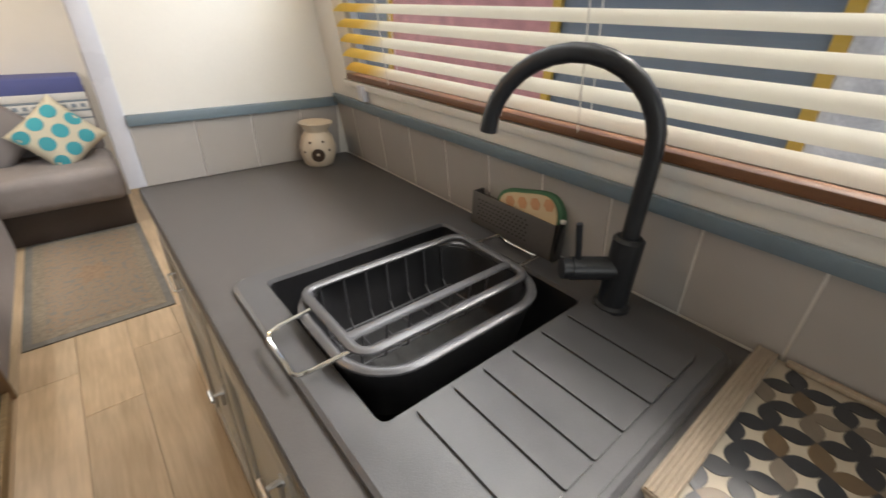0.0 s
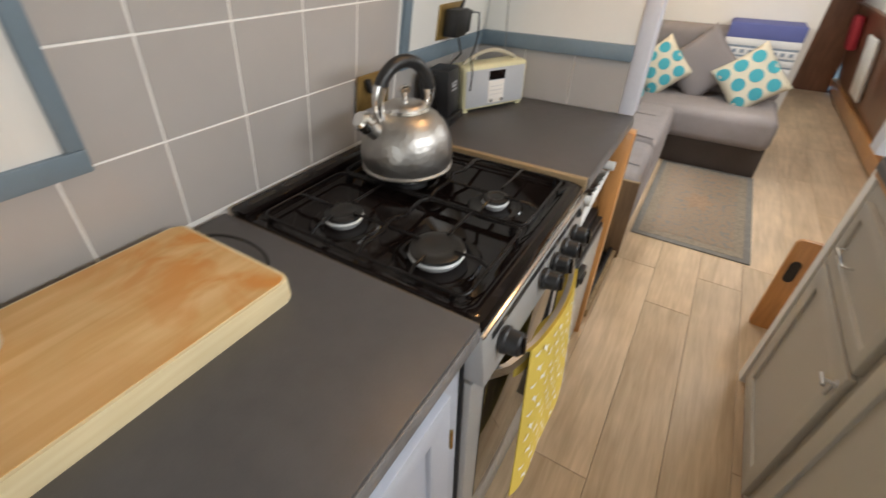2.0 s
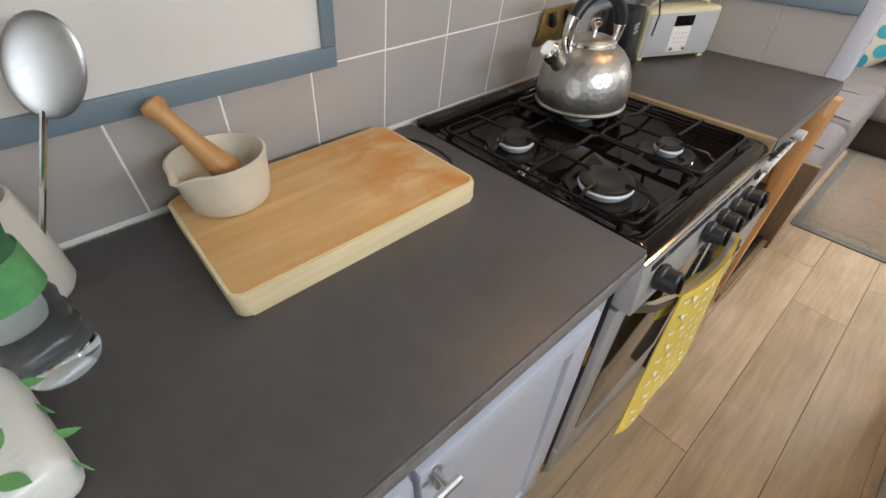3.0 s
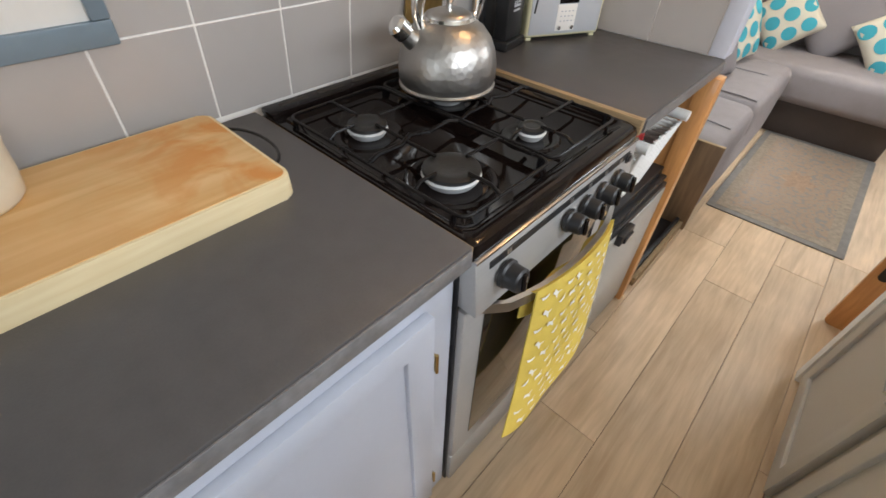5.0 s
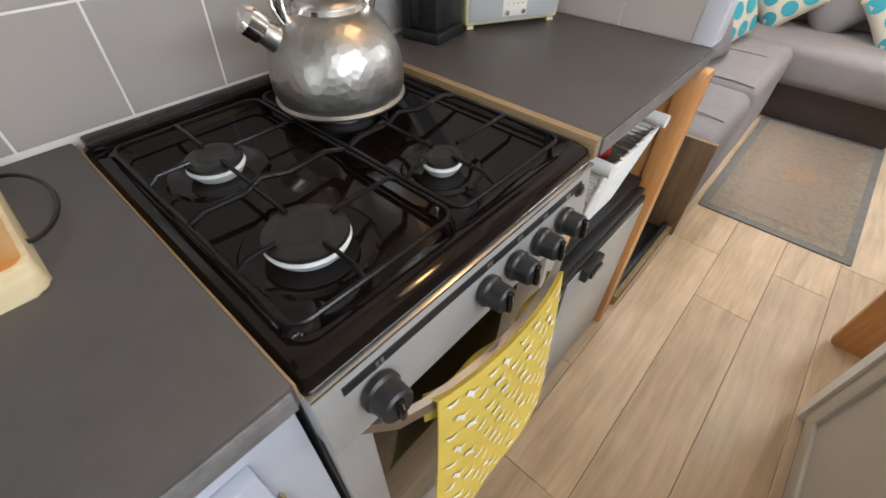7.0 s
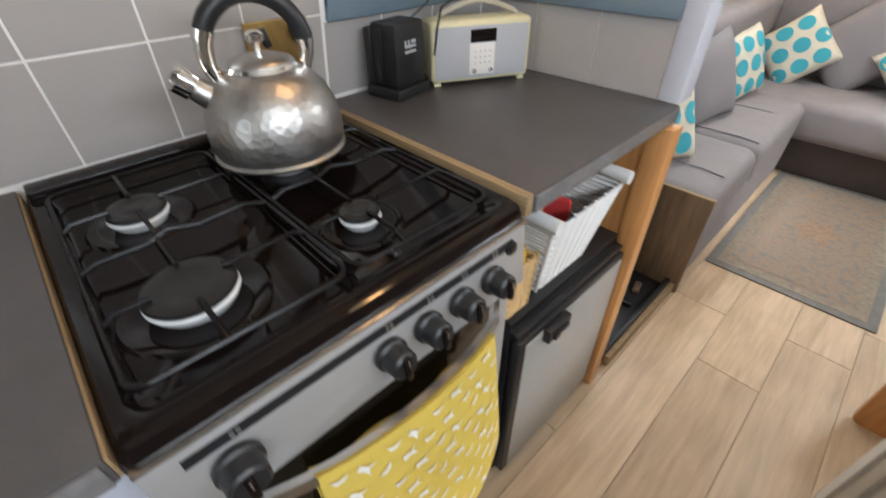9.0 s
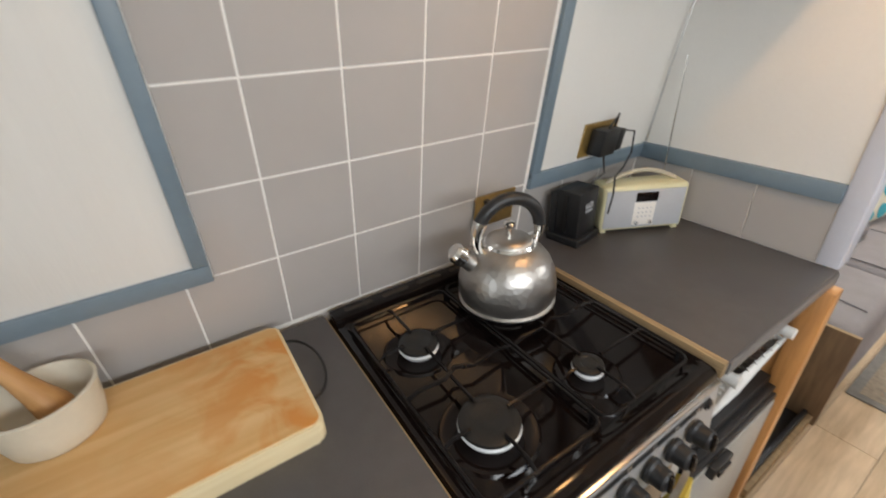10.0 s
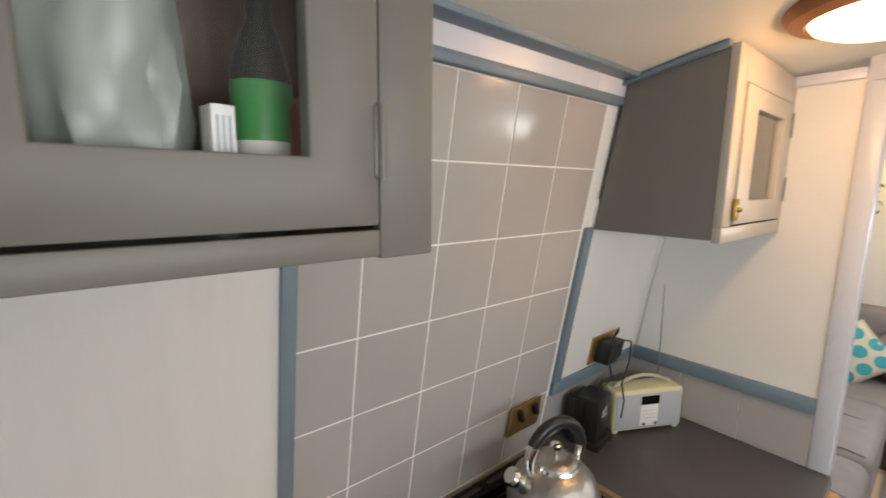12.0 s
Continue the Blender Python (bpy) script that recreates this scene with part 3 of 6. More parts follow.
for da, z in ((-45, 0.05), (38, 0.055), (-24, 0.08), (20, 0.082)):
    d = Matrix.Rotation(radians(da), 3, "Z") @ vw
    part("hole", moved(lathe([(0, 0), (0.004, 0), (0.004, 0.002), (0, 0.002)], 10), Matrix.Translation(d * (0.0545 if z < 0.06 else 0.0505) + Vector((0, 0, z))) @ Matrix.Rotation(radians(ang + da), 4, "Z") @ Matrix.Rotation(radians(90), 4, "Y")), M_HOLLOW, pot)

# patterned tray on the worktop
M_BRAID = mat("beige_braided_border", (0.36, 0.29, 0.22), 0.7, var=0.15, scale=30, bump=0.6, bscale=160, stretch=(1, 6, 1))
M_TRAY = mat("cream_tray_print", (0.52, 0.46, 0.37), 0.3, var=0.04, coat=0.4)
LEAFS = [mat("charcoal_print", (0.03, 0.032, 0.038), 0.3, coat=0.4), mat("taupe_print", (0.20, 0.165, 0.13), 0.3, coat=0.4), mat("brown_print", (0.14, 0.095, 0.055), 0.3, coat=0.4)]
tray = thing("serving_tray", "tray with a charcoal and taupe leaf print and braided border", "tray", pose(0.73, 0.53, CT))
TX0, TX1, TY0, TY1 = 0.553, 0.905, 0.30, 0.742
wpart("base", slab(rounded(TX0, TX1, TY0, TY1, 0.02), CT, CT + 0.012, 0.002), M_TRAY, tray)
wpart("back_rim", box(TX1 - 0.012, TX1, TY0 + 0.02, TY1 - 0.04, CT + 0.012, CT + 0.022, 0.004), M_BRAID, tray, "raised grey-beige back rim")
for by in (TY1 - 0.030, TY0 + 0.001):
    wpart("border", box(TX0, TX1, by, by + 0.029, CT + 0.012, CT + 0.019, 0.003), M_BRAID, tray, "beige braided border")
for k in range(5):
    wpart("braid", tube([(TX0 + 0.002, TY1 - 0.005 - 0.0055 * k, CT + 0.0195), (TX1 - 0.002, TY1 - 0.005 - 0.0055 * k, CT + 0.0195)], 0.0022, 6), M_BRAID, tray)
PX, PY = 0.044, 0.044


def leaf(length, width, n=8):
    up = [(length * (t / n - 0.5), width * 0.5 * math.sin(math.pi * t / n)) for t in range(n + 1)]
    return up + [(x, -y) for x, y in up[-2:0:-1]]


leaf_mesh = [mesh_of("leaf_print", slab(leaf(0.046, 0.0265), 0, 0.0008), m_) for m_ in LEAFS]
lr = random.Random(11)
TURN = radians(24)
for i in range(-14, 15):
    for j in range(-14, 15):
        for di, dj, turn in ((0.5, 0, 0), (0, 0.5, 90)):
            a, b = (i + di) * PX, (j + dj) * PY
            x = (TX0 + TX1) / 2 + a * math.cos(TURN) - b * math.sin(TURN)
            y = (TY0 + TY1) / 2 + a * math.sin(TURN) + b * math.cos(TURN)
            pick = lr.choice((0, 0, 0, 1, 2))
            if TX0 + 0.020 < x < TX1 - 0.020 and TY0 + 0.028 < y < TY1 - 0.028:
                o = new("leaf_print", leaf_mesh[pick])
                o.parent = tray
                o.matrix_basis = PLACE[tray].inverted() @ pose(x, y, CT + 0.0121, 0, 0, turn + 24)


# ---- base cabinets ----
def bail(t, c, w, axis_out, material):
    """A small bail handle with two posts; c on the face, out along axis_out."""
    c, o = Vector(c), Vector(axis_out)
    a, b = c + Vector((0, -w / 2, 0)), c + Vector((0, w / 2, 0))
    return wpart("handle", tube([a, a + o * 0.018, a + o * 0.022 + Vector((0, 0.004, 0)), b + o * 0.022 - Vector((0, 0.004, 0)), b + o * 0.018, b], 0.0035, 8), material, t, "bright metal bail handle")


def catch(t, c, out, material=None):
    """A small turn catch: plate, stem and cross bar."""
    c, o = Vector(c), Vector(out)
    material = material or M_ALU
    wpart("latch", merge(tube([c, c + o * 0.003], 0.010, 12), tube([c, c + o * 0.026], 0.0042, 8), tube([c + o * 0.026 + Vector((0, -0.019, 0)), c + o * 0.026 + Vector((0, 0.019, 0))], 0.005, 8), tube([c + o * 0.006 + Vector((0, 0, -0.006)), c + o * 0.006 + Vector((0, 0, -0.038))], 0.0045, 8)), material, t, "small metal turn catch")


def panel_door(t, name, face, out, y0, y1, z0, z1, material, thick=0.018, m=0.054):
    """A framed door standing proud of the carcass face, with a sunk panel."""
    f0, f1 = sorted((face, face + out * thick))
    d = wpart(name, ring(y0, y1, z0, z1, y0 + m, y1 - m, z0 + m, z1 - m, f0, f1, "x", 0.002), material, t)
    g0, g1 = sorted((face, face + out * thick * 0.45))
    part("door_panel", moved(box(g0, g1, y0 + m - 0.002, y1 - m + 0.002, z0 + m - 0.002, z1 - m + 0.002), PLACE[t].inverted()), material, d)
    return d


def base_unit(x0, x1, y0, y1, material, label, z1=0.866, low=None):
    t = thing("base_cabinet", label, "cabinet", pose((x0 + x1) / 2, (y0 + y1) / 2, 0), group="galley base cabinets")
    wpart("body", box(x0, x1, y0, y1, 0.05, (low or z1) - 0.001), material, t)
    if low:
        wpart("top_rail", box(x0, x0 + 0.025, y0, y1, low, z1 - 0.001), material, t)
    return t


EF = 0.306                                     # east cabinet faces
u = base_unit(EF, 0.86, 1.475, 2.02, M_TAUPE, "taupe painted base cabinet with a drawer over a door")
panel_door(u, "drawer_front", EF, -1, 1.500, 1.965, 0.615, 0.80, M_TAUPE, m=0.036)
bail(u, (EF - 0.009, 1.855, 0.685), 0.10, (-1, 0, 0), M_CHROME)
panel_door(u, "door", EF, -1, 1.500, 1.965, 0.085, 0.60, M_TAUPE)
catch(u, (EF - 0.018, 1.514, 0.565), (-1, 0, 0))
u = base_unit(EF, 0.86, 0.985, 1.475, M_TAUPE, "taupe painted base cabinet below the sink", low=0.712)
panel_door(u, "door", EF, -1, 1.060, 1.450, 0.085, 0.805, M_TAUPE)
catch(u, (EF - 0.018, 1.088, 0.762), (-1, 0, 0))
u = base_unit(EF, 0.86, 0.2, 0.985, M_TAUPE, "taupe painted base cabinet beside the sink unit")
panel_door(u, "door", EF, -1, 0.25, 0.95, 0.085, 0.79, M_TAUPE)
u = base_unit(EF, 0.86, -0.6, 0.2, M_TAUPE, "plain taupe painted base cabinet")
panel_door(u, "door", EF, -1, -0.55, 0.16, 0.085, 0.79, M_TAUPE)
solid("baseboard", box(EF + 0.012, EF + 0.03, -0.6, 2.02, 0.0, 0.05), M_DARKWOOD, "dark plinth below the taupe cabinets", "plinth")
WF = -0.342
u = base_unit(-0.80, WF, 0.03, 0.962, M_LCAB, "pale lilac painted base cabinet next to the cooker")
for y0, y1 in ((0.07, 0.535), (0.545, 0.907)):
    panel_door(u, "door", WF, 1, y0, y1, 0.085, 0.80, M_LCAB)
for z in (0.20, 0.68):
    wpart("hinge", merge(box(WF + 0.001, WF + 0.0195, 0.9085, 0.913, z - 0.022, z + 0.022, 0.001), rod((WF + 0.019, 0.911, z - 0.024), (WF + 0.019, 0.911, z + 0.024), 0.003, 8)), M_BRASS, u, "small brass butt hinge")
catch(u, (WF + 0.018, 0.565, 0.785), (1, 0, 0))
u = base_unit(-0.80, WF, -0.6, 0.03, M_LCAB, "plain pale lilac painted base cabinet")
panel_door(u, "door", WF, 1, -0.56, -0.01, 0.085, 0.80, M_LCAB)
solid("baseboard", box(WF - 0.03, WF - 0.012, -0.6, 0.962, 0.0, 0.05), M_DARKWOOD, "dark plinth below the lilac cabinets", "plinth")
end = thing("end_panel", "orange varnished timber end panel under the worktop", "panel", pose(-0.58, 1.965, 0))
wpart("board", box(-0.84, -0.345, 1.945, 1.984, 0, 0.865), M_ORANGE, end)
wpart("post", box(-0.345, -0.294, 1.938, 1.984, 0, 0.865, 0.003), M_ORANGE, end, "orange varnished edge post")
wpart("backing", box(-0.84, -0.82, 1.50, 1.945, 0, 0.865), M_ORANGE, end)
bd = thing("side_board", "orange varnished board with a dark finger hole beside the cabinet", "board", pose(0.380, 2.400, 0))
bm = slab(rounded(-0.062, 0.06, 0.0, 0.44, 0.02), -0.009, 0.009, 0.002)
part("board", moved(bm, Matrix.Rotation(radians(90), 4, "X")), M_ORANGE, bd)
part("finger_hole", moved(slab(rounded(-0.018, 0.018, -0.05, 0.05, 0.018), -0.0005, 0.0005), Matrix.Translation((-0.025, -0.0095, 0.30)) @ Matrix.Rotation(radians(90), 4, "X")), M_GAP, bd, "dark oval finger hole")

# ---- cooker ----
KY0, KY1 = 0.970, 1.474
KF = -0.335                                    # cooker front
HZ = CT - 0.008
M_PANELSTEEL = mat("satin_silver_panel", (0.46, 0.455, 0.445), 0.42, metal=0.45, var=0.04, bump=0.05, bscale=60, stretch=(30, 1, 30))
M_TRIMSTEEL = mat("bright_steel_trim", (0.62, 0.61, 0.60), 0.22, metal=1.0, var=0.05)
M_OVENGLASS = mat("smoked_oven_glass", (0.014, 0.011, 0.009), 0.06, var=0.1, bump=0.0, coat=0.5)
cooker = thing("gas_cooker", "freestanding steel and black gas cooker with a yellow towel", "cooker", pose(-0.58, 1.225, 0))
wpart("body", box(-0.84, KF - 0.022, KY0, KY1, 0.03, 0.865), M_BLACK, cooker)
wpart("side_panel", box(-0.84, KF - 0.002, KY0 - 0.001, KY0 + 0.004, 0.04, 0.868, 0.001), M_BLACK, cooker)
# hob tray with a sunk middle and a round front lip
bm = bmesh.new()
loops = [[bm.verts.new((p[0], p[1], z)) for p in rounded(x0, x1, y0, y1, r, n=4)] for x0, x1, y0, y1, r, z in (
    (-0.868, KF + 0.020, KY0, KY1, 0.008, 0.869), (-0.868, KF + 0.021, KY0, KY1, 0.010, 0.878), (-0.866, KF + 0.017, KY0 + 0.002, KY1 - 0.002, 0.012, 0.889), (-0.862, KF + 0.006, KY0 + 0.006, KY1 - 0.006, 0.012, HZ + 0.002),
    (-0.815, KF - 0.008, KY0 + 0.020, KY1 - 0.020, 0.02, HZ + 0.001), (-0.805, KF - 0.020, KY0 + 0.030, KY1 - 0.030, 0.02, HZ - 0.008))]
for a, b in zip(loops, loops[1:]):
    for k in range(len(a)):
        j = (k + 1) % len(a)
        bm.faces.new((a[k], a[j], b[j], b[k]))
bm.faces.new(loops[-1])
bmesh.ops.recalc_face_normals(bm, faces=bm.faces)
wpart("hob", bm, M_BLACKGLOSS, cooker, "glossy black enamel hob tray")
wpart("rear_vent", box(-0.866, -0.822, KY0 + 0.006, KY1 - 0.006, HZ - 0.002, HZ + 0.014, 0.005), M_BLACKGLOSS, cooker)
for k in range(5):
    y = KY0 + 0.035 + 0.088 * k
    wpart("vent_slot", slab(rounded(-0.850, -0.838, y, y + 0.065, 0.005), HZ + 0.0138, HZ + 0.0150), M_GAP, cooker)
BURN = ((-0.668, 1.080, 0.034), (-0.456, 1.078, 0.045), (-0.448, 1.290, 0.024), (-0.672, 1.300, 0.036))
HB = HZ - 0.008
M_RINGALU = mat("pale_alloy", (0.62, 0.63, 0.63), 0.5, metal=0.15, var=0.08)
for x, y, r in BURN:
    b = part("burner", moved(lathe([(r + 0.034, 0), (r + 0.030, 0.004), (r + 0.016, 0.003), (r + 0.010, 0.001), (r - 0.004, 0.001)], 32), PLACE[cooker].inverted() @ pose(x, y, HB)), M_BLACKGLOSS, cooker, "burner with a black cap and pale alloy ring")
    part("flame_ring", moved(lathe([(r - 0.010, 0), (r - 0.004, 0.001), (r + 0.000, 0.006), (r + 0.004, 0.014), (r + 0.001, 0.017), (0, 0.017)], 36), PLACE[cooker].inverted() @ pose(x, y, HB)), M_RINGALU, b, "pale aluminium ring")
    part("cap", moved(lathe([(r + 0.001, 0.0), (r + 0.003, 0.003), (r + 0.002, 0.007), (r - 0.005, 0.009), (r * 0.6, 0.0085), (r * 0.55, 0.0075), (0, 0.0075)], 36), PLACE[cooker].inverted() @ pose(x, y, HB + 0.0172)), M_CAST, b, "matt black cap")
GZ = HZ + 0.021
for y0, y1 in ((KY0 + 0.026, 1.213), (1.222, KY1 - 0.030)):
    xa, xb, ym, xm = -0.795, KF - 0.022, (y0 + y1) / 2, -0.562
    grid = wpart("pan_support", tube(rounded(xa, xb, y0, y1, 0.018, GZ - 0.010), 0.0033, 8, closed=True), M_ENAMEL, cooker, "black iron pan support grid")
    inv = PLACE[cooker].inverted()

    def bar(points, r):
        part("bar", moved(tube(points, r, 8), inv), M_ENAMEL, grid)

    bar([(xm, y0, GZ - 0.010), (xm, y0 + 0.02, GZ - 0.002), (xm + 0.004, y0 + 0.07, GZ - 0.001), (xm - 0.006, ym - 0.012, GZ + 0.003), (xm + 0.006, ym + 0.02, GZ + 0.001), (xm, y1 - 0.03, GZ), (xm, y1, GZ - 0.010)], 0.0042)
    for x, y, r in BURN:
        if not y0 < y < y1:
            continue
        xe = xb if x > xm else xa
        q = 1 if xe > x else -1
        bar([(xe, y, GZ - 0.010), (xe - q * 0.02, y, GZ), (x + q * r * 0.8, y, GZ)], 0.0031)
        bar([(xm, y, GZ), (x - q * r * 0.8, y, GZ)], 0.0031)
        for ye in (y0, y1):
            q = 1 if ye > y else -1
            bar([(x, ye, GZ - 0.010), (x, ye - q * 0.014, GZ), (x, y + q * max(0.03, r * 0.8), GZ)], 0.0031)
    for fx, fy in ((xa + 0.02, y0), (xb - 0.02, y0), (xa + 0.02, y1), (xb - 0.02, y1)):
        part("foot", moved(rod((fx, fy, GZ - 0.010), (fx, fy, HZ - 0.007), 0.0045, 8), inv), M_ENAMEL, grid)
# fascia
PZ0 = 0.758


def fascia(bm):
    """Lean the control panel: its foot stands a little further out."""
    for v in bm.verts:
        v.co.x += 0.018 * (0.868 - v.co.z) / 0.116 * 0.6
    return bm


wpart("steel_lip", box(KF, KF + 0.026, KY0, KY1, 0.864, 0.869, 0.001), M_TRIMSTEEL, cooker, "bright steel strip under the hob")
wpart("control_panel", fascia(box(KF - 0.02, KF + 0.024, KY0, KY1, PZ0, 0.864, 0.003)), M_PANELSTEEL, cooker, "brushed steel control panel")
wpart("icon_strip", fascia(box(KF + 0.0235, KF + 0.0255, KY0 + 0.03, KY1 - 0.03, 0.840, 0.852)), M_BLACK, cooker, "black strip with pale burner symbols")
for y in (1.045, 1.222, 1.285, 1.345, 1.405):
    wpart("symbol", fascia(merge(box(KF + 0.0250, KF + 0.0262, y - 0.005, y - 0.001, 0.8425, 0.8495), box(KF + 0.0250, KF + 0.0262, y + 0.001, y + 0.005, 0.8425, 0.8495))), M_ALU, cooker, "pale burner symbol")
for y, r in ((1.035, 0.021), (1.214, 0.0185), (1.273, 0.0185), (1.333, 0.0185), (1.394, 0.0185)):
    m = pose(KF + 0.034, y, 0.812, 0, 90 - 5, 0)
    k = wpart("knob", moved(lathe([(0, 0), (r + 0.003, 0.0), (r + 0.003, 0.006), (r, 0.009), (r - 0.001, 0.028), (r - 0.004, 0.031), (0, 0.031)], 28), m), M_BLACK, cooker, "round black plastic knob")
    part("grip", moved(box(-0.0165, 0.0165, -0.0045, 0.0045, 0.029, 0.037, 0.003), PLACE[cooker].inverted() @ m), M_BLACKGLOSS, k)
    part("mark", moved(box(-0.014, -0.004, -0.0008, 0.0008, 0.0368, 0.0376), PLACE[cooker].inverted() @ m), M_ALU, k)
wpart("ignition_button", moved(lathe([(0, 0), (0.011, 0), (0.011, 0.004), (0.007, 0.004), (0.007, 0.007), (0, 0.008)], 20), pose(KF + 0.026, 1.440, 0.838, 0, 90, 0)), M_BLACK, cooker, "round ignition button")
# oven door, handle and drawer
door = wpart("oven_door", box(KF - 0.02, KF + 0.012, KY0 + 0.003, KY1 - 0.003, 0.195, 0.745, 0.004), M_PANELSTEEL, cooker, "steel oven door with smoked glass")
part("oven_glass", moved(box(KF + 0.012, KF + 0.0145, KY0 + 0.055, KY1 - 0.055, 0.26, 0.735, 0.001), PLACE[cooker].inverted()), M_OVENGLASS, door, "smoked dark oven glass")
hp = [(KF + 0.014 + 0.058 * math.sin(math.pi * k / 12) ** 0.5, KY0 + 0.035 + 0.43 * k / 12, 0.738) for k in range(13)]
bm = bmesh.new()
rings = [[bm.verts.new((x + a, y, z + b)) for a, b in ((-0.005, -0.011), (0.005, -0.011), (0.005, 0.011), (-0.005, 0.011))] for x, y, z in hp]
for a, b in zip(rings, rings[1:]):
    for k in range(4):
        bm.faces.new((a[k], a[(k + 1) % 4], b[(k + 1) % 4], b[k]))
bm.faces.new(rings[0][::-1])
bm.faces.new(rings[-1])
bmesh.ops.recalc_face_normals(bm, faces=bm.faces)
part("door_handle", moved(bm, PLACE[cooker].inverted()), M_STEEL, door, "bowed flat steel handle")
wpart("drawer", box(KF - 0.02, KF + 0.010, KY0 + 0.003, KY1 - 0.003, 0.05, 0.188, 0.004), M_PANELSTEEL, cooker)
for y in (KY0 + 0.04, KY1 - 0.04):
    wpart("foot", moved(lathe([(0, 0), (0.018, 0), (0.018, 0.03), (0, 0.03)], 14), pose(KF - 0.05, y, 0)), M_BLACK, cooker)
    wpart("foot", moved(lathe([(0, 0), (0.018, 0), (0.018, 0.03), (0, 0.03)], 14), pose(-0.79, y, 0)), M_BLACK, cooker)

# towel over the oven handle
M_YELLOW = mat("mustard_yellow_cotton", (0.66, 0.49, 0.085), 0.9, var=0.06, scale=12, bump=0.4, bscale=500)
M_PRINT = mat("white_textile_print", (0.80, 0.78, 0.70), 0.9)
towel = thing("tea_towel", "mustard yellow towel with white bird print over the oven handle", "towel", pose(KF + 0.05, 1.26, 0.735))


def towel_at(u, v):
    """u across, v down the front fall."""
    y = 1.085 + 0.285 * u + 0.035 * v * (u - 0.4) - 0.03 * v * v * (1 - u)
    bow = 0.014 + 0.058 * math.sin(math.pi * min(1, max(0, (y - KY0 - 0.035) / 0.43))) ** 0.5
    drop = (0.43 - 0.13 * u * u + 0.02 * math.sin(3 * u)) * v
    x = KF + bow + 0.012 + 0.007 * math.sin(u * 8.0 + 1.2 * v) * v + 0.020 * v + 0.012 * (1 - u) * v * v
    z = 0.757 - drop - 0.014 * u * (1 - v)
    return Vector((x, y, z))


bm = bmesh.new()
NU, NV = 26, 26
front = [[bm.verts.new(towel_at(u / NU, v / NV)) for u in range(NU + 1)] for v in range(NV + 1)]
back = []
for v in range(1, 6):
    row = []
    for u in range(NU + 1):
        p = towel_at(u / NU, 0)
        row.append(bm.verts.new((p.x - 0.026 + 0.004 * math.sin(u * 0.6), p.y, p.z - 0.02 * v * 0.9)))
    back.append(row)
for rows in (front, [front[0]] + back):
    for a, b in zip(rows, rows[1:]):
        for k in range(NU):
            bm.faces.new((a[k], a[k + 1], b[k + 1], b[k]))
bmesh.ops.recalc_face_normals(bm, faces=bm.faces)
bmesh.ops.solidify(bm, geom=bm.faces[:], thickness=0.003)
wpart("cloth", bm, M_YELLOW, towel, smooth=80)
rnd = random.Random(5)
bird = [(0, 0), (0.5, 0.22), (1.0, 0.05), (0.62, 0.36), (0.78, 0.85), (0.32, 0.5), (-0.1, 0.42)]
bird2 = [(0, 0.1), (0.45, 0.12), (0.95, -0.1), (0.7, 0.3), (0.3, 0.42)]
for i in range(8):
    for j in range(10):
        u0, v0, sc = 0.03 + i * 0.118 + 0.059 * (j % 2), 0.035 + j * 0.094, 0.076
        if u0 > 0.92:
            continue
        shape = bird if (i + j) % 2 else bird2
        a0 = rnd.uniform(-0.5, 0.5)
        pts = [(u0 + sc * (px * math.cos(a0) - py * math.sin(a0)), v0 + sc * 0.78 * (px * math.sin(a0) + py * math.cos(a0))) for px, py in shape]
        bm = bmesh.new()
        e = 0.004
        vs = []
        for u_, v_ in pts:
            p = towel_at(u_, v_)
            n_ = (towel_at(u_ + e, v_) - p).cross(towel_at(u_, v_ + e) - p).normalized()
            n_ = n_ if n_.x > 0 else -n_
            vs.append(bm.verts.new(p + n_ * 0.0036))
        bm.faces.new(vs)
        wpart("bird_print", bm, M_PRINT, towel)

# ---- fridge and baskets ----
M_FRIDGE = mat("silver_grey_fridge_door", (0.40, 0.41, 0.40), 0.38, metal=0.35, var=0.03, bump=0.05)
FX = -0.306
fridge = thing("small_fridge", "small fridge with a silver grey door and black surround", "fridge", pose(-0.55, 1.715, 0))
wpart("case", box(-0.80, FX - 0.03, 1.508, 1.925, 0.012, 0.598, 0.004), M_BLACK, fridge)
d = wpart("door", box(FX - 0.028, FX - 0.004, 1.510, 1.923, 0.03, 0.556, 0.004), M_BLACK, fridge, "black door frame")
part("door_skin", moved(box(FX - 0.006, FX - 0.001, 1.530, 1.915, 0.045, 0.540, 0.002), PLACE[fridge].inverted()), M_FRIDGE, d, "silver grey door panel")
part("latch", moved(merge(box(FX - 0.002, FX + 0.016, 1.585, 1.665, 0.512, 0.548, 0.004), box(FX + 0.016, FX + 0.022, 1.60, 1.65, 0.518, 0.535, 0.002)), PLACE[fridge].inverted()), M_BLACK, d, "black door latch")
part("latch_label", moved(box(FX + 0.0221, FX + 0.0228, 1.615, 1.645, 0.521, 0.531), PLACE[fridge].inverted()), M_ALU, d)
for z in (0.562, 0.580):
    wpart("grille", box(FX - 0.036, FX - 0.010 - (z - 0.56), 1.510, 1.923, z, z + 0.013, 0.003), M_BLACK, fridge, "black ribbed top edge")
M_WICKER = mat("white_painted_wicker", (0.74, 0.73, 0.70), 0.6, var=0.06, bump=0.2)
M_STRAW = mat("natural_straw_wicker", (0.55, 0.36, 0.16), 0.7, var=0.15, bump=0.2)


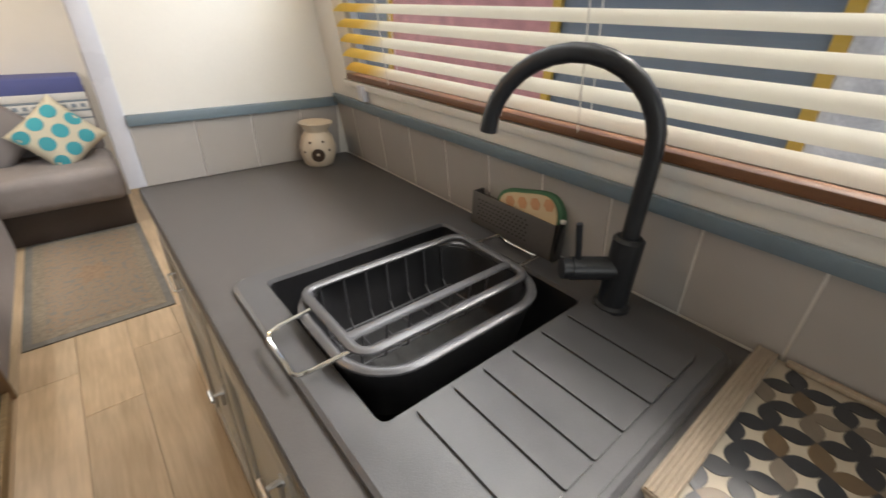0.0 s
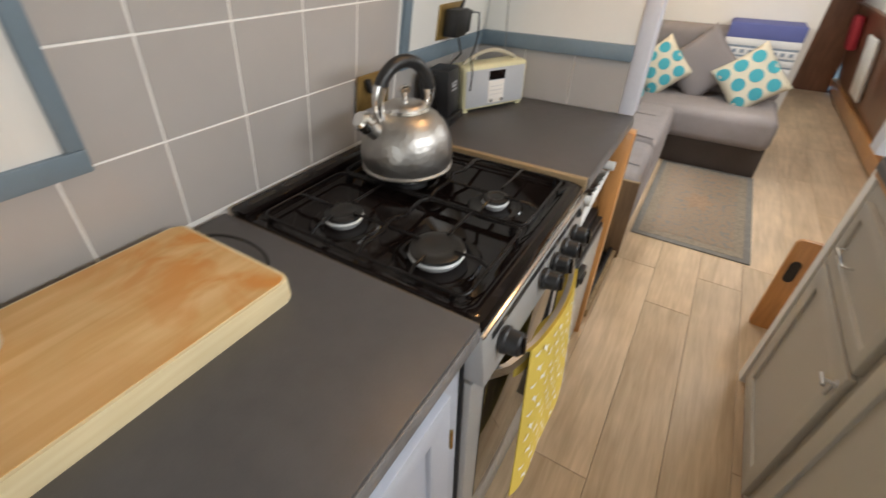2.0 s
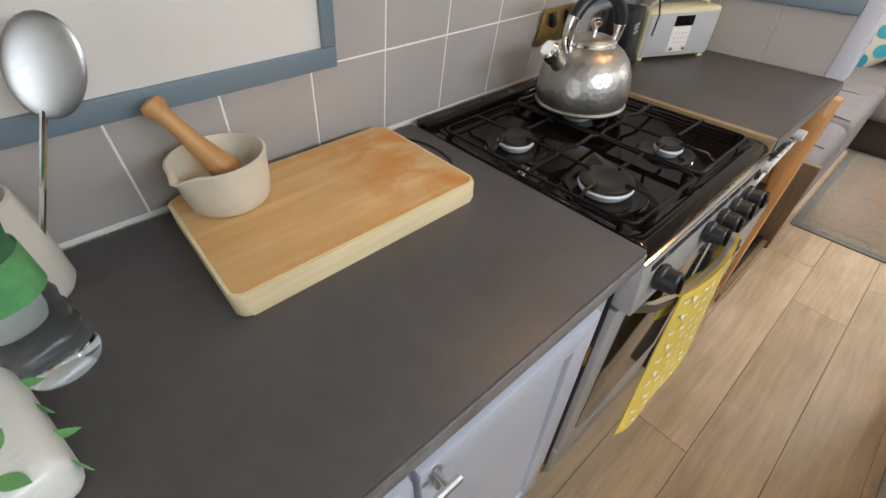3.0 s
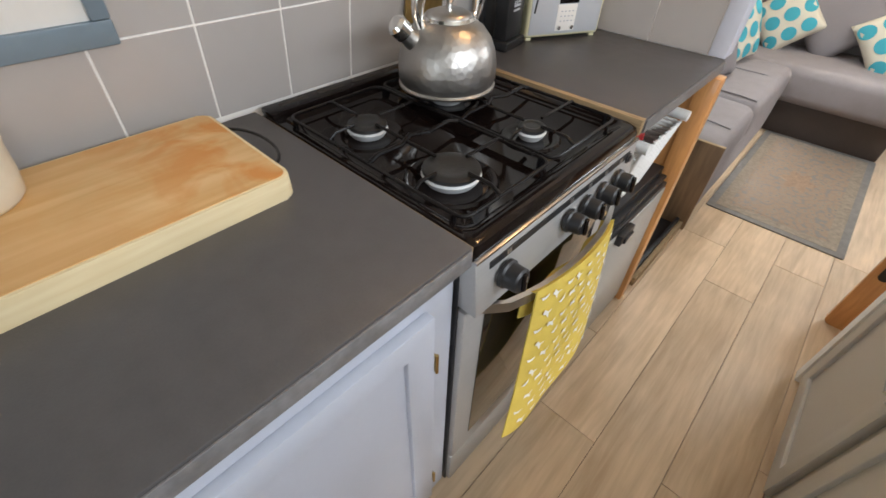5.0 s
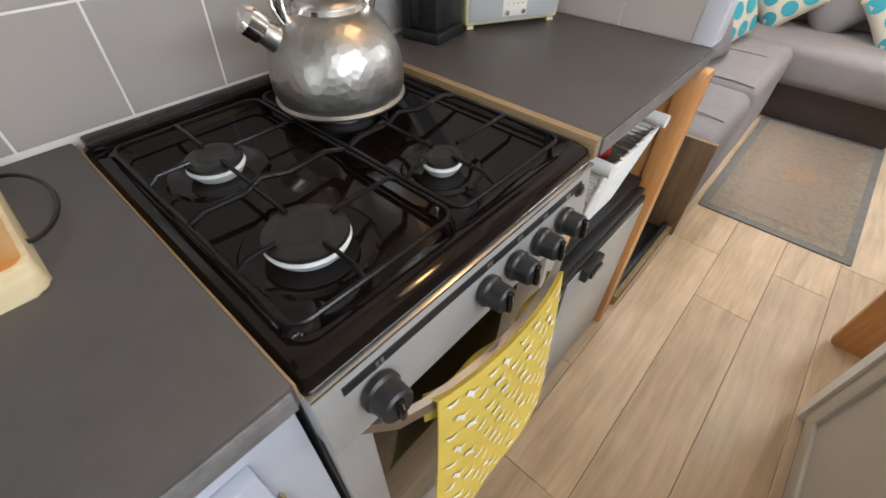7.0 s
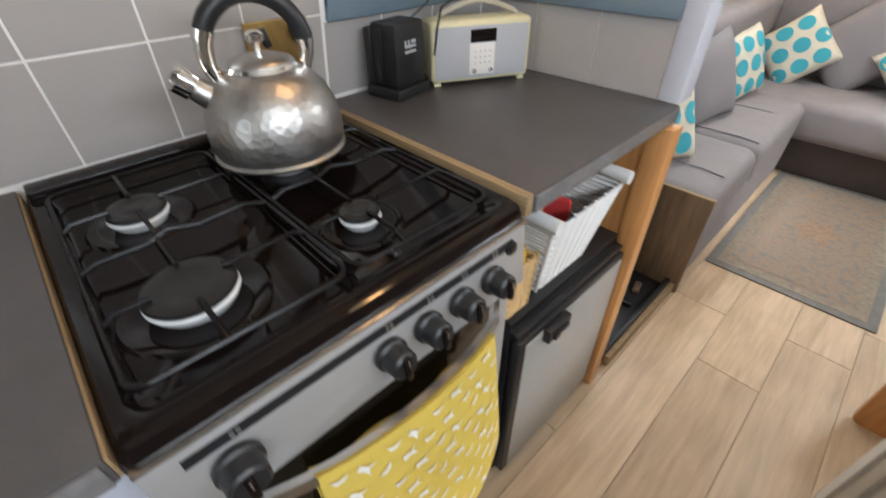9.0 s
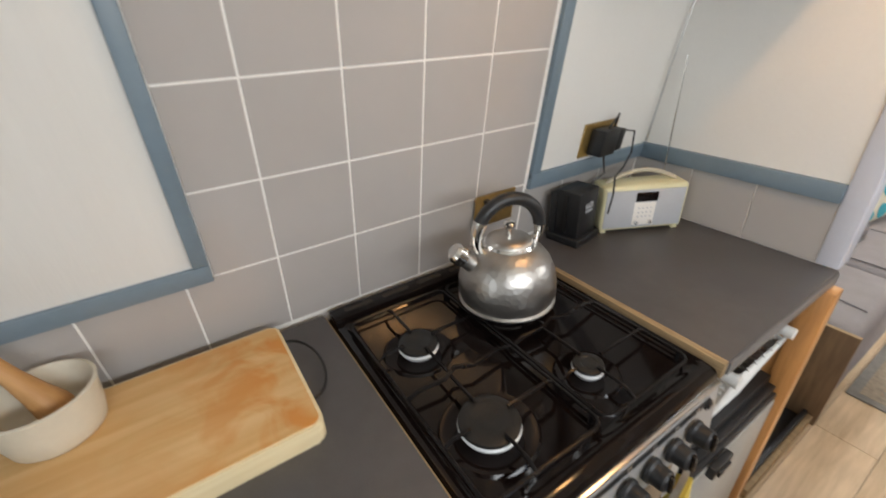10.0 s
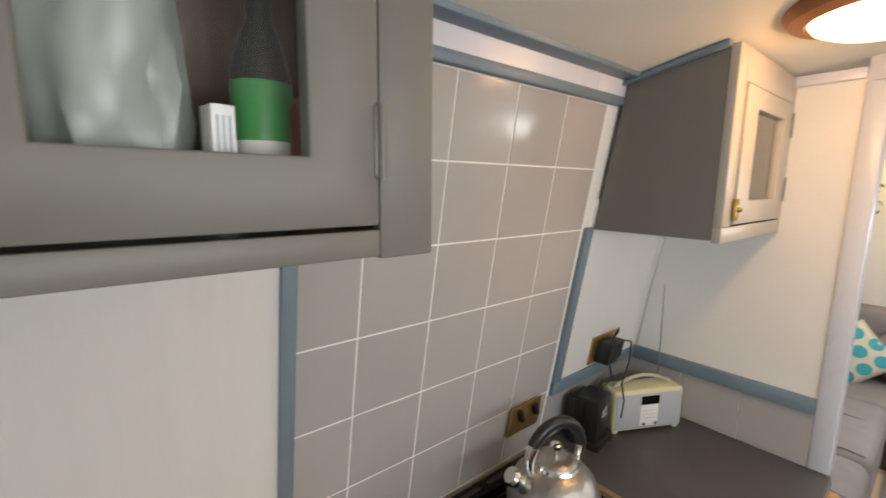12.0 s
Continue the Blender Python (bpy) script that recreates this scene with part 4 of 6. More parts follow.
def wicker(name, label, x0, x1, y0, y1, z0, z1, material, flare, slope=0.0):
    t = thing(name, label, "basket", pose((x0 + x1) / 2, (y0 + y1) / 2, z0))
    n = int((z1 - z0) / 0.0085)
    for k in range(n):
        q = k / n
        g = flare * q
        pts = rounded(x0 - g, x1 + g, y0 - g, y1 + g, 0.012, z0 + 0.004 + q * (z1 - z0), 3)
        pts = [(x + 0.002 * math.sin(i * 2.1 + k * math.pi), y + 0.002 * math.cos(i * 1.7 + k * math.pi), z) for i, (x, y, z) in enumerate(pts)]
        wpart("weave", tube(pts, 0.0046, 6, closed=True), material, t)
    ny, nx = int((y1 - y0) / 0.022), int((x1 - x0) / 0.022)
    stakes = []
    for k in range(ny + 1):
        y = y0 + (y1 - y0) * k / ny
        for x, s in ((x0, -1), (x1, 1)):
            stakes.append(tube([(x, y, z0), (x + s * flare, y + flare * (2 * k / ny - 1), z1 + 0.004)], 0.0038, 6))
    for k in range(1, nx):
        x = x0 + (x1 - x0) * k / nx
        for y, s in ((y0, -1), (y1, 1)):
            stakes.append(tube([(x, y, z0), (x, y + s * flare, z1 + 0.004)], 0.0038, 6))
    for i, st in enumerate(stakes):
        wpart("stake", st, material, t)
    wpart("base", box(x0, x1, y0, y1, z0, z0 + 0.006), material, t)
    return t


bk = wicker("wicker_basket", "white painted wicker basket with round timber handles on the fridge", -0.56, -0.358, 1.615, 1.785, 0.600, 0.785, M_WICKER, 0.036)
for y in (1.578, 1.822):
    wpart("handle", tube([(-0.59, y, 0.800), (-0.310, y, 0.800)], 0.0135, 14), M_WICKER, bk, "white painted round handle bar")
bs = wicker("straw_basket", "small natural straw basket holding packets", -0.56, -0.352, 1.500, 1.575, 0.600, 0.725, M_STRAW, 0.006)
for i, (col, x, y, z, tilt) in enumerate((((0.75, 0.45, 0.03), -0.385, 1.545, 0.675, 8), ((0.16, 0.45, 0.60), -0.40, 1.520, 0.68, -6), ((0.75, 0.74, 0.70), -0.45, 1.535, 0.67, 5), ((0.5, 0.04, 0.04), -0.40, 1.70, 0.70, 12), ((0.55, 0.42, 0.25), -0.45, 1.69, 0.695, -8))):
    zb = 0.6065
    pk = thing("food_packet", ("mustard", "blue", "white", "red", "tan")[i] + " printed food packet standing in a basket", "packet", pose(x, y, zb, 0, 0, 20 * math.sin(i * 2.3)))
    mm = mat("packet_film", col, 0.3, var=0.12, bump=0.3, bscale=30)
    h = z - zb + 0.075
    bm = box(-0.035, 0.035, -0.012, 0.012, 0, h, 0.006)
    for v in bm.verts:
        v.co.y *= 0.3 + 0.7 * math.sin(math.pi * min(1, max(0.05, v.co.z / h * 0.9)))
    part("bag", bm, mm, pk)
    part("band", box(-0.0352, 0.0352, -0.0128, 0.0128, h * 0.45, h * 0.62, 0.003), M_WHITE, pk, "pale label band")

# ---- things on the worktops ----
M_KETTLE = bpy.data.materials.new("hammered_steel")
M_KETTLE.use_nodes = True
kn, kl = M_KETTLE.node_tree.nodes, M_KETTLE.node_tree.links
kb = kn["Principled BSDF"]
kb.inputs["Metallic"].default_value, kb.inputs["Base Color"].default_value = 1, (0.43, 0.41, 0.385, 1)
kt, kv, kbp, kno, kmr = kn.new("ShaderNodeTexCoord"), kn.new("ShaderNodeTexVoronoi"), kn.new("ShaderNodeBump"), kn.new("ShaderNodeTexNoise"), kn.new("ShaderNodeMapRange")
kv.inputs["Scale"].default_value, kno.inputs["Scale"].default_value = 92, 14
kmr.inputs["To Min"].default_value, kmr.inputs["To Max"].default_value = 0.33, 0.45
kbp.inputs["Strength"].default_value, kbp.inputs["Distance"].default_value = 0.36, 0.0018
kl.new(kt.outputs["Object"], kv.inputs["Vector"])
kl.new(kt.outputs["Object"], kno.inputs["Vector"])
kl.new(kv.outputs["Distance"], kbp.inputs["Height"])
kl.new(kbp.outputs[0], kb.inputs["Normal"])
kl.new(kno.outputs[0], kmr.inputs[0])
kl.new(kmr.outputs[0], kb.inputs["Roughness"])
kz = GZ + 0.005
kettle = thing("kettle", "hammered steel whistling kettle with a black handle on the hob", "kettle", pose(-0.675, 1.302, kz, 0, 0, 0))
part("body", lathe([(0.0, 0), (0.094, 0), (0.099, 0.002), (0.1005, 0.006), (0.0965, 0.010), (0.1000, 0.022), (0.1000, 0.045), (0.0955, 0.070), (0.085, 0.094), (0.070, 0.112), (0.052, 0.124), (0.042, 0.126)], 56), M_KETTLE, kettle, smooth=60)
part("rim", lathe([(0.048, 0.122), (0.051, 0.126), (0.048, 0.131), (0.042, 0.130)], 40), M_CHROME, kettle)
lid = part("lid", lathe([(0.0455, 0.1305), (0.044, 0.135), (0.030, 0.140), (0.0, 0.142)], 40), M_KETTLE, kettle, smooth=60)
part("lid_knob", lathe([(0.006, 0.141), (0.0055, 0.152), (0.008, 0.156), (0.0125, 0.161), (0.0125, 0.168), (0.008, 0.172), (0, 0.173)], 24), M_CHROME, lid, "polished round lid knob")
ks = Vector((-0.25, -0.97, 0)).normalized()
part("spout", tube([ks * 0.062 + Vector((0, 0, 0.082)), ks * 0.088 + Vector((0, 0, 0.104)), ks * 0.100 + Vector((0, 0, 0.116))], [0.022, 0.017, 0.0155], 20), M_KETTLE, kettle)
part("whistle", tube([ks * 0.096 + Vector((0, 0, 0.112)), ks * 0.112 + Vector((0, 0, 0.127)), ks * 0.117 + Vector((0, 0, 0.131))], [0.0195, 0.020, 0.015], 20), M_CHROME, kettle, "polished spout cap")
hb = [ks * (0.068 * math.cos(radians(a))) + Vector((0, 0, 0.146 + 0.072 * math.sin(radians(a)))) for a in range(-12, 193, 8)]
part("handle", tube(hb[4:-2], 0.0130, 16), M_BLACK, kettle, "thick black arched handle")
part("bracket", tube([ks * 0.060 + Vector((0, 0, 0.116))] + hb[:6], [0.010, 0.0105, 0.0115, 0.012, 0.0125, 0.0135, 0.0142], 12), M_CHROME, kettle, "polished handle bracket")
part("bracket", tube([-ks * 0.060 + Vector((0, 0, 0.116))] + hb[::-1][:3], [0.009, 0.010, 0.0115, 0.0135], 12), M_CHROME, kettle, "polished handle bracket")

M_BOARD = wood("pale_maple_board", (0.74, 0.50, 0.24), (0.62, 0.37, 0.14), "y", 0.5, 0.9)
bn, bl_ = M_BOARD.node_tree.nodes, M_BOARD.node_tree.links
old = bn["Principled BSDF"].inputs["Base Color"].links[0].from_socket
stc, sno, srp, smix = bn.new("ShaderNodeTexCoord"), bn.new("ShaderNodeTexNoise"), bn.new("ShaderNodeMapRange"), bn.new("ShaderNodeMix")
sno.inputs["Scale"].default_value, sno.inputs["Detail"].default_value, sno.inputs["Distortion"].default_value = 13, 8, 0.8
srp.inputs["From Min"].default_value, srp.inputs["From Max"].default_value, srp.inputs["To Max"].default_value = 0.44, 0.60, 0.9
smix.data_type = "RGBA"
bl_.new(stc.outputs["Object"], sno.inputs["Vector"])
bl_.new(sno.outputs[0], srp.inputs[0])
sxy, sgr, smu = bn.new("ShaderNodeSeparateXYZ"), bn.new("ShaderNodeMapRange"), bn.new("ShaderNodeMath")
sgr.inputs["From Min"].default_value, sgr.inputs["From Max"].default_value, sgr.inputs["To Min"].default_value = -0.02, 0.15, 0.18
smu.operation = "MULTIPLY"
bl_.new(stc.outputs["Object"], sxy.inputs[0])
bl_.new(sxy.outputs["Y"], sgr.inputs[0])
bl_.new(srp.outputs[0], smu.inputs[0])
bl_.new(sgr.outputs[0], smu.inputs[1])
bl_.new(smu.outputs[0], smix.inputs["Factor"])
bl_.new(old, smix.inputs[6])
smix.inputs[7].default_value = (0.62, 0.25, 0.045, 1)
bl_.new(smix.outputs[2], bn["Principled BSDF"].inputs["Base Color"])
M_BOARDEDGE = wood("pale_board_edge", (0.80, 0.69, 0.45), (0.69, 0.55, 0.31), "y", 0.55, 1.2)
board = thing("chopping_board", "thick worn wooden chopping board with stained end", "chopping board", pose(-0.705, 0.672, CT))
bm = slab(rounded(-0.134, 0.134, -0.199, 0.199, 0.016), 0.0, 0.036, 0.004)
part("block", bm, M_BOARDEDGE, board)
part("cutting_face", slab(rounded(-0.129, 0.129, -0.194, 0.194, 0.014), 0.0362, 0.0372), M_BOARD, board, "orange stained cutting face")
part("wire_handle", tube([(-0.105, 0.196, 0.016)] + [(-0.022 + 0.083 * math.cos(radians(q)), 0.200 + 0.042 * math.sin(radians(q)), 0.013) for q in range(172, 0, -14)] + [(0.062, 0.196, 0.016)], 0.0028, 8), M_CAST, board, "dark bent wire handle")
M_MORTAR = mat("cream_stoneware", (0.68, 0.62, 0.50), 0.55, var=0.05, bump=0.15)
mz = CT + 0.0373
mortar = thing("mortar", "cream stoneware mortar with a pouring lip on the board", "mortar", pose(-0.776, 0.553, mz))
bm = lathe([(0.0, 0), (0.050, 0), (0.056, 0.006), (0.061, 0.03), (0.064, 0.062), (0.067, 0.074), (0.063, 0.0755), (0.058, 0.066), (0.054, 0.03), (0.036, 0.014), (0, 0.012)], 44)
for v in bm.verts:
    if v.co.z > 0.05:
        a = math.atan2(v.co.y, v.co.x) - radians(-62)
        a = (a + math.pi) % (2 * math.pi) - math.pi
        k = math.exp(-(a / 0.22) ** 2) * (v.co.z - 0.05) / 0.026
        v.co.x += 0.014 * k * math.cos(radians(-62))
        v.co.y += 0.014 * k * math.sin(radians(-62))
        v.co.z -= 0.006 * k
part("bowl", bm, M_MORTAR, mortar, smooth=60)
M_PESTLE = wood("turned_beech", (0.56, 0.31, 0.12), (0.40, 0.19, 0.06), "z", 0.5)
pm = Matrix.Translation((-0.770, 0.572, mz + 0.0205)) @ Vector((-0.046, -0.066, 0.130)).to_track_quat("Z", "Y").to_matrix().to_4x4()
pestle = thing("pestle", "turned beech pestle leaning in the mortar", "pestle", pm)
part("shaft", lathe([(0.0, 0.0), (0.014, 0.002), (0.021, 0.012), (0.022, 0.03), (0.017, 0.055), (0.0125, 0.09), (0.011, 0.118), (0.0125, 0.124), (0.011, 0.128), (0.015, 0.136), (0.017, 0.142), (0.014, 0.150), (0.0, 0.153)], 24), M_PESTLE, pestle, smooth=50)

M_RADIO = mat("cream_radio_case", (0.70, 0.66, 0.42), 0.4, var=0.03)
M_GRILL = mat("pale_grey_speaker_cloth", (0.45, 0.47, 0.50), 0.8, var=0.04, bump=0.5, bscale=420)
rang = math.degrees(math.atan2(1.926 - 1.712, -0.651 + 0.762))
radio = thing("portable_radio", "cream portable radio with grey speaker front on the worktop", "radio", pose(-0.762, 1.712, CT, 0, 0, rang))
RWD, RDP, RHT = 0.236, 0.075, 0.135
part("case", box(0, RWD, 0, RDP, 0.007, RHT, 0.010, 3), M_RADIO, radio)
part("speaker_front", box(0.008, RWD - 0.008, -0.002, 0.004, 0.015, RHT - 0.012, 0.003), M_GRILL, radio, "pale grey speaker front")
part("control_plate", box(0.088, 0.148, -0.0035, 0, 0.022, 0.088, 0.001), M_WHITE, radio, "white control plate")
part("screen", box(0.090, 0.150, -0.004, 0, 0.090, 0.116, 0.001), M_BLACKGLOSS, radio, "black display window")
for i in range(4):
    for j in range(3):
        part("button", box(0.099 + 0.0115 * i, 0.104 + 0.0115 * i, -0.0048, -0.003, 0.046 + 0.012 * j, 0.0485 + 0.012 * j, 0.0005), M_GRILL, radio)
for x in (0.098, 0.138):
    part("knob", moved(lathe([(0, 0), (0.0055, 0), (0.005, 0.006), (0, 0.007)], 16), pose(x, -0.003, 0.031, 90, 0, 0)), M_CHROME, radio, "small chrome knob")
part("carry_handle", tube([(0.012, RDP / 2, RHT - 0.012), (0.03, RDP / 2, RHT + 0.006)] + [(0.03 + 0.176 * k / 10, RDP / 2, RHT + 0.006 + 0.024 * math.sin(math.pi * k / 10)) for k in range(1, 10)] + [(0.206, RDP / 2, RHT + 0.006), (0.224, RDP / 2, RHT - 0.012)], 0.0055, 10), mat("beige_strap", (0.50, 0.46, 0.36), 0.5), radio, "beige carry strap")
part("aerial", tube([(0.20, RDP - 0.004, RHT - 0.01), (0.205, RDP + 0.01, RHT + 0.30)], 0.0018, 8), M_CHROME, radio, "thin telescopic aerial")
for x, y in ((0.015, 0.012), (RWD - 0.015, 0.012), (0.015, RDP - 0.012), (RWD - 0.015, RDP - 0.012)):
    part("foot", box(x - 0.008, x + 0.008, y - 0.006, y + 0.006, 0, 0.0072, 0.001), M_RADIO, radio)

dev = thing("battery_charger", "black upright charger unit with a small base tray", "charger", pose(-0.834, 1.584, CT, 0, 0, 9))
part("base_tray", box(0.0, 0.094, 0.0, 0.105, 0, 0.022, 0.003), M_BLACK, dev)
part("battery", box(0.018, 0.086, 0.008, 0.098, 0.022, 0.146, 0.006), M_BLACK, dev)
part("back", box(0.0, 0.020, 0.004, 0.100, 0.02, 0.135, 0.004), M_BLACK, dev)
part("clip", box(0.040, 0.052, 0.002, 0.012, 0.03, 0.135, 0.002), M_CAST, dev)
part("badge", merge(box(0.0861, 0.0867, 0.036, 0.070, 0.098, 0.103), box(0.0861, 0.0867, 0.036, 0.041, 0.103, 0.112), box(0.0861, 0.0867, 0.046, 0.051, 0.103, 0.112), box(0.0861, 0.0867, 0.056, 0.070, 0.106, 0.112), box(0.0861, 0.0867, 0.036, 0.070, 0.088, 0.093)), M_GRILL, dev, "grey lettering bars")

M_OLDBRASS = mat("tarnished_brass_plate", (0.42, 0.28, 0.10), 0.35, metal=0.8, var=0.2, scale=20)


def socket(y0, y1, z0, z1, off, label):
    t = thing("wall_socket", label, "socket", pose(lw(z0) + off, (y0 + y1) / 2, z0))
    zb = PLACE[t]
    wpart("plate", moved(lean_left(box(off, off + 0.006, y0, y1, z0, z1, 0.002)), Matrix()), M_OLDBRASS, t)
    return t


s1 = socket(1.685, 1.815, 1.100, 1.190, 0.007, "tarnished brass double wall socket in the corner panel")
pl = thing("plug_adaptor", "black plug adaptors with leads in the brass socket", "plug", pose(lw(1.12) + 0.013, 1.75, 1.10))
wpart("adaptor", lean_left(box(0.0135, 0.060, 1.708, 1.768, 1.108, 1.178, 0.005)), M_BLACK, pl)
wpart("adaptor", lean_left(box(0.0135, 0.050, 1.774, 1.806, 1.112, 1.170, 0.004)), M_BLACK, pl)
xw = lw(1.12)
wpart("lead", tube([(xw + 0.05, 1.74, 1.178), (xw + 0.06, 1.755, 1.205), (xw + 0.05, 1.775, 1.21), (xw + 0.03, 1.79, 1.17)], 0.0025, 8), M_BLACK, pl)
wpart("lead", tube([(xw + 0.045, 1.80, 1.165), (xw + 0.065, 1.83, 1.16), (xw + 0.06, 1.84, 1.10), (xw + 0.07, 1.80, 1.07), (xw + 0.09, 1.74, 1.06), (xw + 0.12, 1.70, 1.03), (xw + 0.12, 1.69, 0.98)], 0.0025, 8), M_BLACK, pl)
wpart("lead", tube([(xw + 0.05, 1.735, 1.11), (xw + 0.07, 1.72, 1.07), (xw + 0.06, 1.69, 1.05), (xw + 0.05, 1.66, 1.02), (xw + 0.05, 1.65, 0.96)], 0.0025, 8), M_BLACK, pl)
s2 = socket(1.355, 1.475, 0.985, 1.070, 0.007, "tarnished brass double wall socket behind the kettle")
for y in (1.385, 1.445):
    wpart("switch", moved(box(-0.004, 0.010, -0.006, 0.006, -0.016, 0.016, 0.002), pose(lw(1.045) + 0.018, y, 1.045, 15, 0, 0)), M_BLACK, s2, "black rocker switch")

# utensil pot, bottle and wrapped roll near the aft end of the worktop
M_POT = mat("off_white_ceramic", (0.66, 0.64, 0.58), 0.4, var=0.03)
up_ = (-0.790, 0.285)
upot = thing("utensil_pot", "off-white ceramic jar full of kitchen utensils", "jar", pose(up_[0], up_[1], CT))
part("jar", lathe([(0, 0), (0.050, 0), (0.056, 0.01), (0.058, 0.08), (0.054, 0.135), (0.050, 0.137), (0.049, 0.13), (0.052, 0.08), (0.05, 0.012), (0, 0.012)], 32), M_POT, upot)


def utensil(name, label, cat, base, tip, spin=0):
    b = Vector((up_[0] + base[0], up_[1] + base[1], CT + 0.0125 + base[2]))
    tvec = Vector(tip)
    return thing(name, label, cat, Matrix.Translation(b) @ tvec.to_track_quat("Z", "Y").to_matrix().to_4x4() @ Matrix.Rotation(radians(spin), 4, "Z")), tvec.length


M_DULL = mat("dull_grey_steel", (0.33, 0.32, 0.30), 0.38, metal=0.9, var=0.1)
ms, L_ = utensil("potato_masher", "chrome potato masher head up in the utensil jar", "masher", (0.018, 0.02, 0.045), (-0.055, 0.070, 0.31), 52)
part("stem", tube([(0, 0, -0.0), (0, 0, 0.20)], 0.004, 8), M_CHROME, ms)
part("fork", merge(tube([(0, 0, 0.20), (-0.026, 0, 0.235), (-0.038, 0, 0.285), (-0.038, 0, 0.318)], 0.0032, 8), tube([(0, 0, 0.20), (0.026, 0, 0.235), (0.038, 0, 0.285), (0.038, 0, 0.318)], 0.0032, 8)), M_CHROME, ms)
part("mash_plate", merge(*[rod((-0.060 + 0.010 * k, -0.021, 0.319), (-0.060 + 0.010 * k, 0.021, 0.319), 0.0036, 8) for k in range(13)], *[rod((-0.060, y, 0.319), (0.060, y, 0.319), 0.0034, 8) for y in (-0.021, 0.021)]), M_DULL, ms, "zigzag mashing wire")
sl, L_ = utensil("slotted_spoon", "steel slotted spoon leaning out of the utensil jar", "spoon", (0.01, 0.02, 0.002), (0.0, 0.13, 0.25), 60)
part("stem", tube([(0, 0, 0), (0, 0, 0.225)], 0.0035, 8), M_CHROME, sl)
bm = bmesh.new()
bmesh.ops.create_uvsphere(bm, u_segments=24, v_segments=14, radius=1)
for v in bm.verts:
    v.co = Vector((v.co.x * 0.037, v.co.y * 0.013 * (1 if v.co.y < 0 else 0.4), 0.270 + v.co.z * 0.054))
part("spoon_bowl", bm, M_STEEL, sl)
for k in range(4):
    part("slot", box(-0.020 + 0.0125 * k, -0.0165 + 0.0125 * k, -0.0138, -0.0110, 0.245, 0.292, 0.0004), M_GAP, sl)
ws, L_ = utensil("wooden_spoon", "large flat wooden spoon standing in the utensil jar", "spoon", (-0.01, -0.02, 0.002), (-0.012, 0.04, 0.30), 60)
part("stem", tube([(0, 0, 0), (0, 0, 0.25)], [0.006, 0.008], 10), M_PESTLE, ws)
bm = bmesh.new()
bmesh.ops.create_uvsphere(bm, u_segments=24, v_segments=14, radius=1)
for v in bm.verts:
    v.co = Vector((v.co.x * 0.042, v.co.y * 0.008, 0.305 + v.co.z * 0.066))
part("spoon_head", bm, M_PESTLE, ws)
wh, L_ = utensil("whisk", "steel balloon whisk in the utensil jar", "whisk", (0.02, -0.02, 0.002), (0.02, -0.05, 0.22))
part("grip", tube([(0, 0, 0), (0, 0, 0.12)], 0.006, 10), M_CHROME, wh)
for k in range(5):
    a = math.pi * k / 5
    part("wire", tube([(0.006 * math.cos(a), 0.006 * math.sin(a), 0.12), (0.028 * math.cos(a), 0.028 * math.sin(a), 0.17), (0.03 * math.cos(a), 0.03 * math.sin(a), 0.20), (0, 0, 0.235), (-0.03 * math.cos(a), -0.03 * math.sin(a), 0.20), (-0.028 * math.cos(a), -0.028 * math.sin(a), 0.17), (-0.006 * math.cos(a), -0.006 * math.sin(a), 0.12)], 0.0012, 6), M_CHROME, wh)
bt = thing("water_bottle", "clear blue-tinted plastic water bottle with green label on the worktop", "bottle", pose(-0.642, 0.305, CT))
prof = [(0.0, 0.004), (0.030, 0.0), (0.036, 0.004)]
for k in range(8):
    prof += [(0.0385, 0.012 + 0.02 * k), (0.0360, 0.022 + 0.02 * k)]
prof += [(0.0385, 0.175), (0.036, 0.20), (0.022, 0.235), (0.0135, 0.250), (0.0135, 0.262)]
part("shell", lathe(prof, 36), glass("blue_tinted_plastic", (0.86, 0.93, 0.97), 0.04, 1.30), bt, smooth=60)
part("cap", lathe([(0.0155, 0.262), (0.0155, 0.278), (0.0, 0.279)], 24), M_WHITE, bt)
part("label_band", lathe([(0.0390, 0.11), (0.0391, 0.155), (0.0387, 0.155), (0.0386, 0.11)], 36, close=True), mat("green_label_film", (0.10, 0.32, 0.12), 0.4, var=0.25, scale=25), bt, "green printed label")
roll = thing("kitchen_roll_pack", "white wrapped pack with a green leaf print on the worktop", "packet", pose(-0.555, 0.225, CT, 0, 0, 12))
M_WRAP = mat("white_film_wrap", (0.78, 0.79, 0.76), 0.3, var=0.03, bump=0.3, bscale=25)
bm = box(-0.10, 0.10, -0.075, 0.065, 0, 0.06, 0.02, 4)
part("wrap", bm, M_WRAP, roll)
M_LEAFP = mat("green_leaf_print", (0.16, 0.42, 0.14), 0.4)
for i in range(5):
    for j in range(3):
        part("leaf_print", moved(slab(leaf(0.034, 0.014), 0, 0.0006), pose(-0.08 + 0.042 * i, -0.045 + 0.04 * j, 0.0602, 0, 0, 35 - 70 * ((i + j) % 2))), M_LEAFP, roll)
    part("leaf_print", moved(slab(leaf(0.034, 0.014), 0, 0.0006), pose(-0.08 + 0.042 * i, 0.0656, 0.030, -90, 0, 60 if i % 2 else 20)), M_LEAFP, roll)

# ---- wall cupboards ----
M_CUPGLASS = glass("cupboard_glass", (0.92, 0.93, 0.92), 0.0, 1.3)


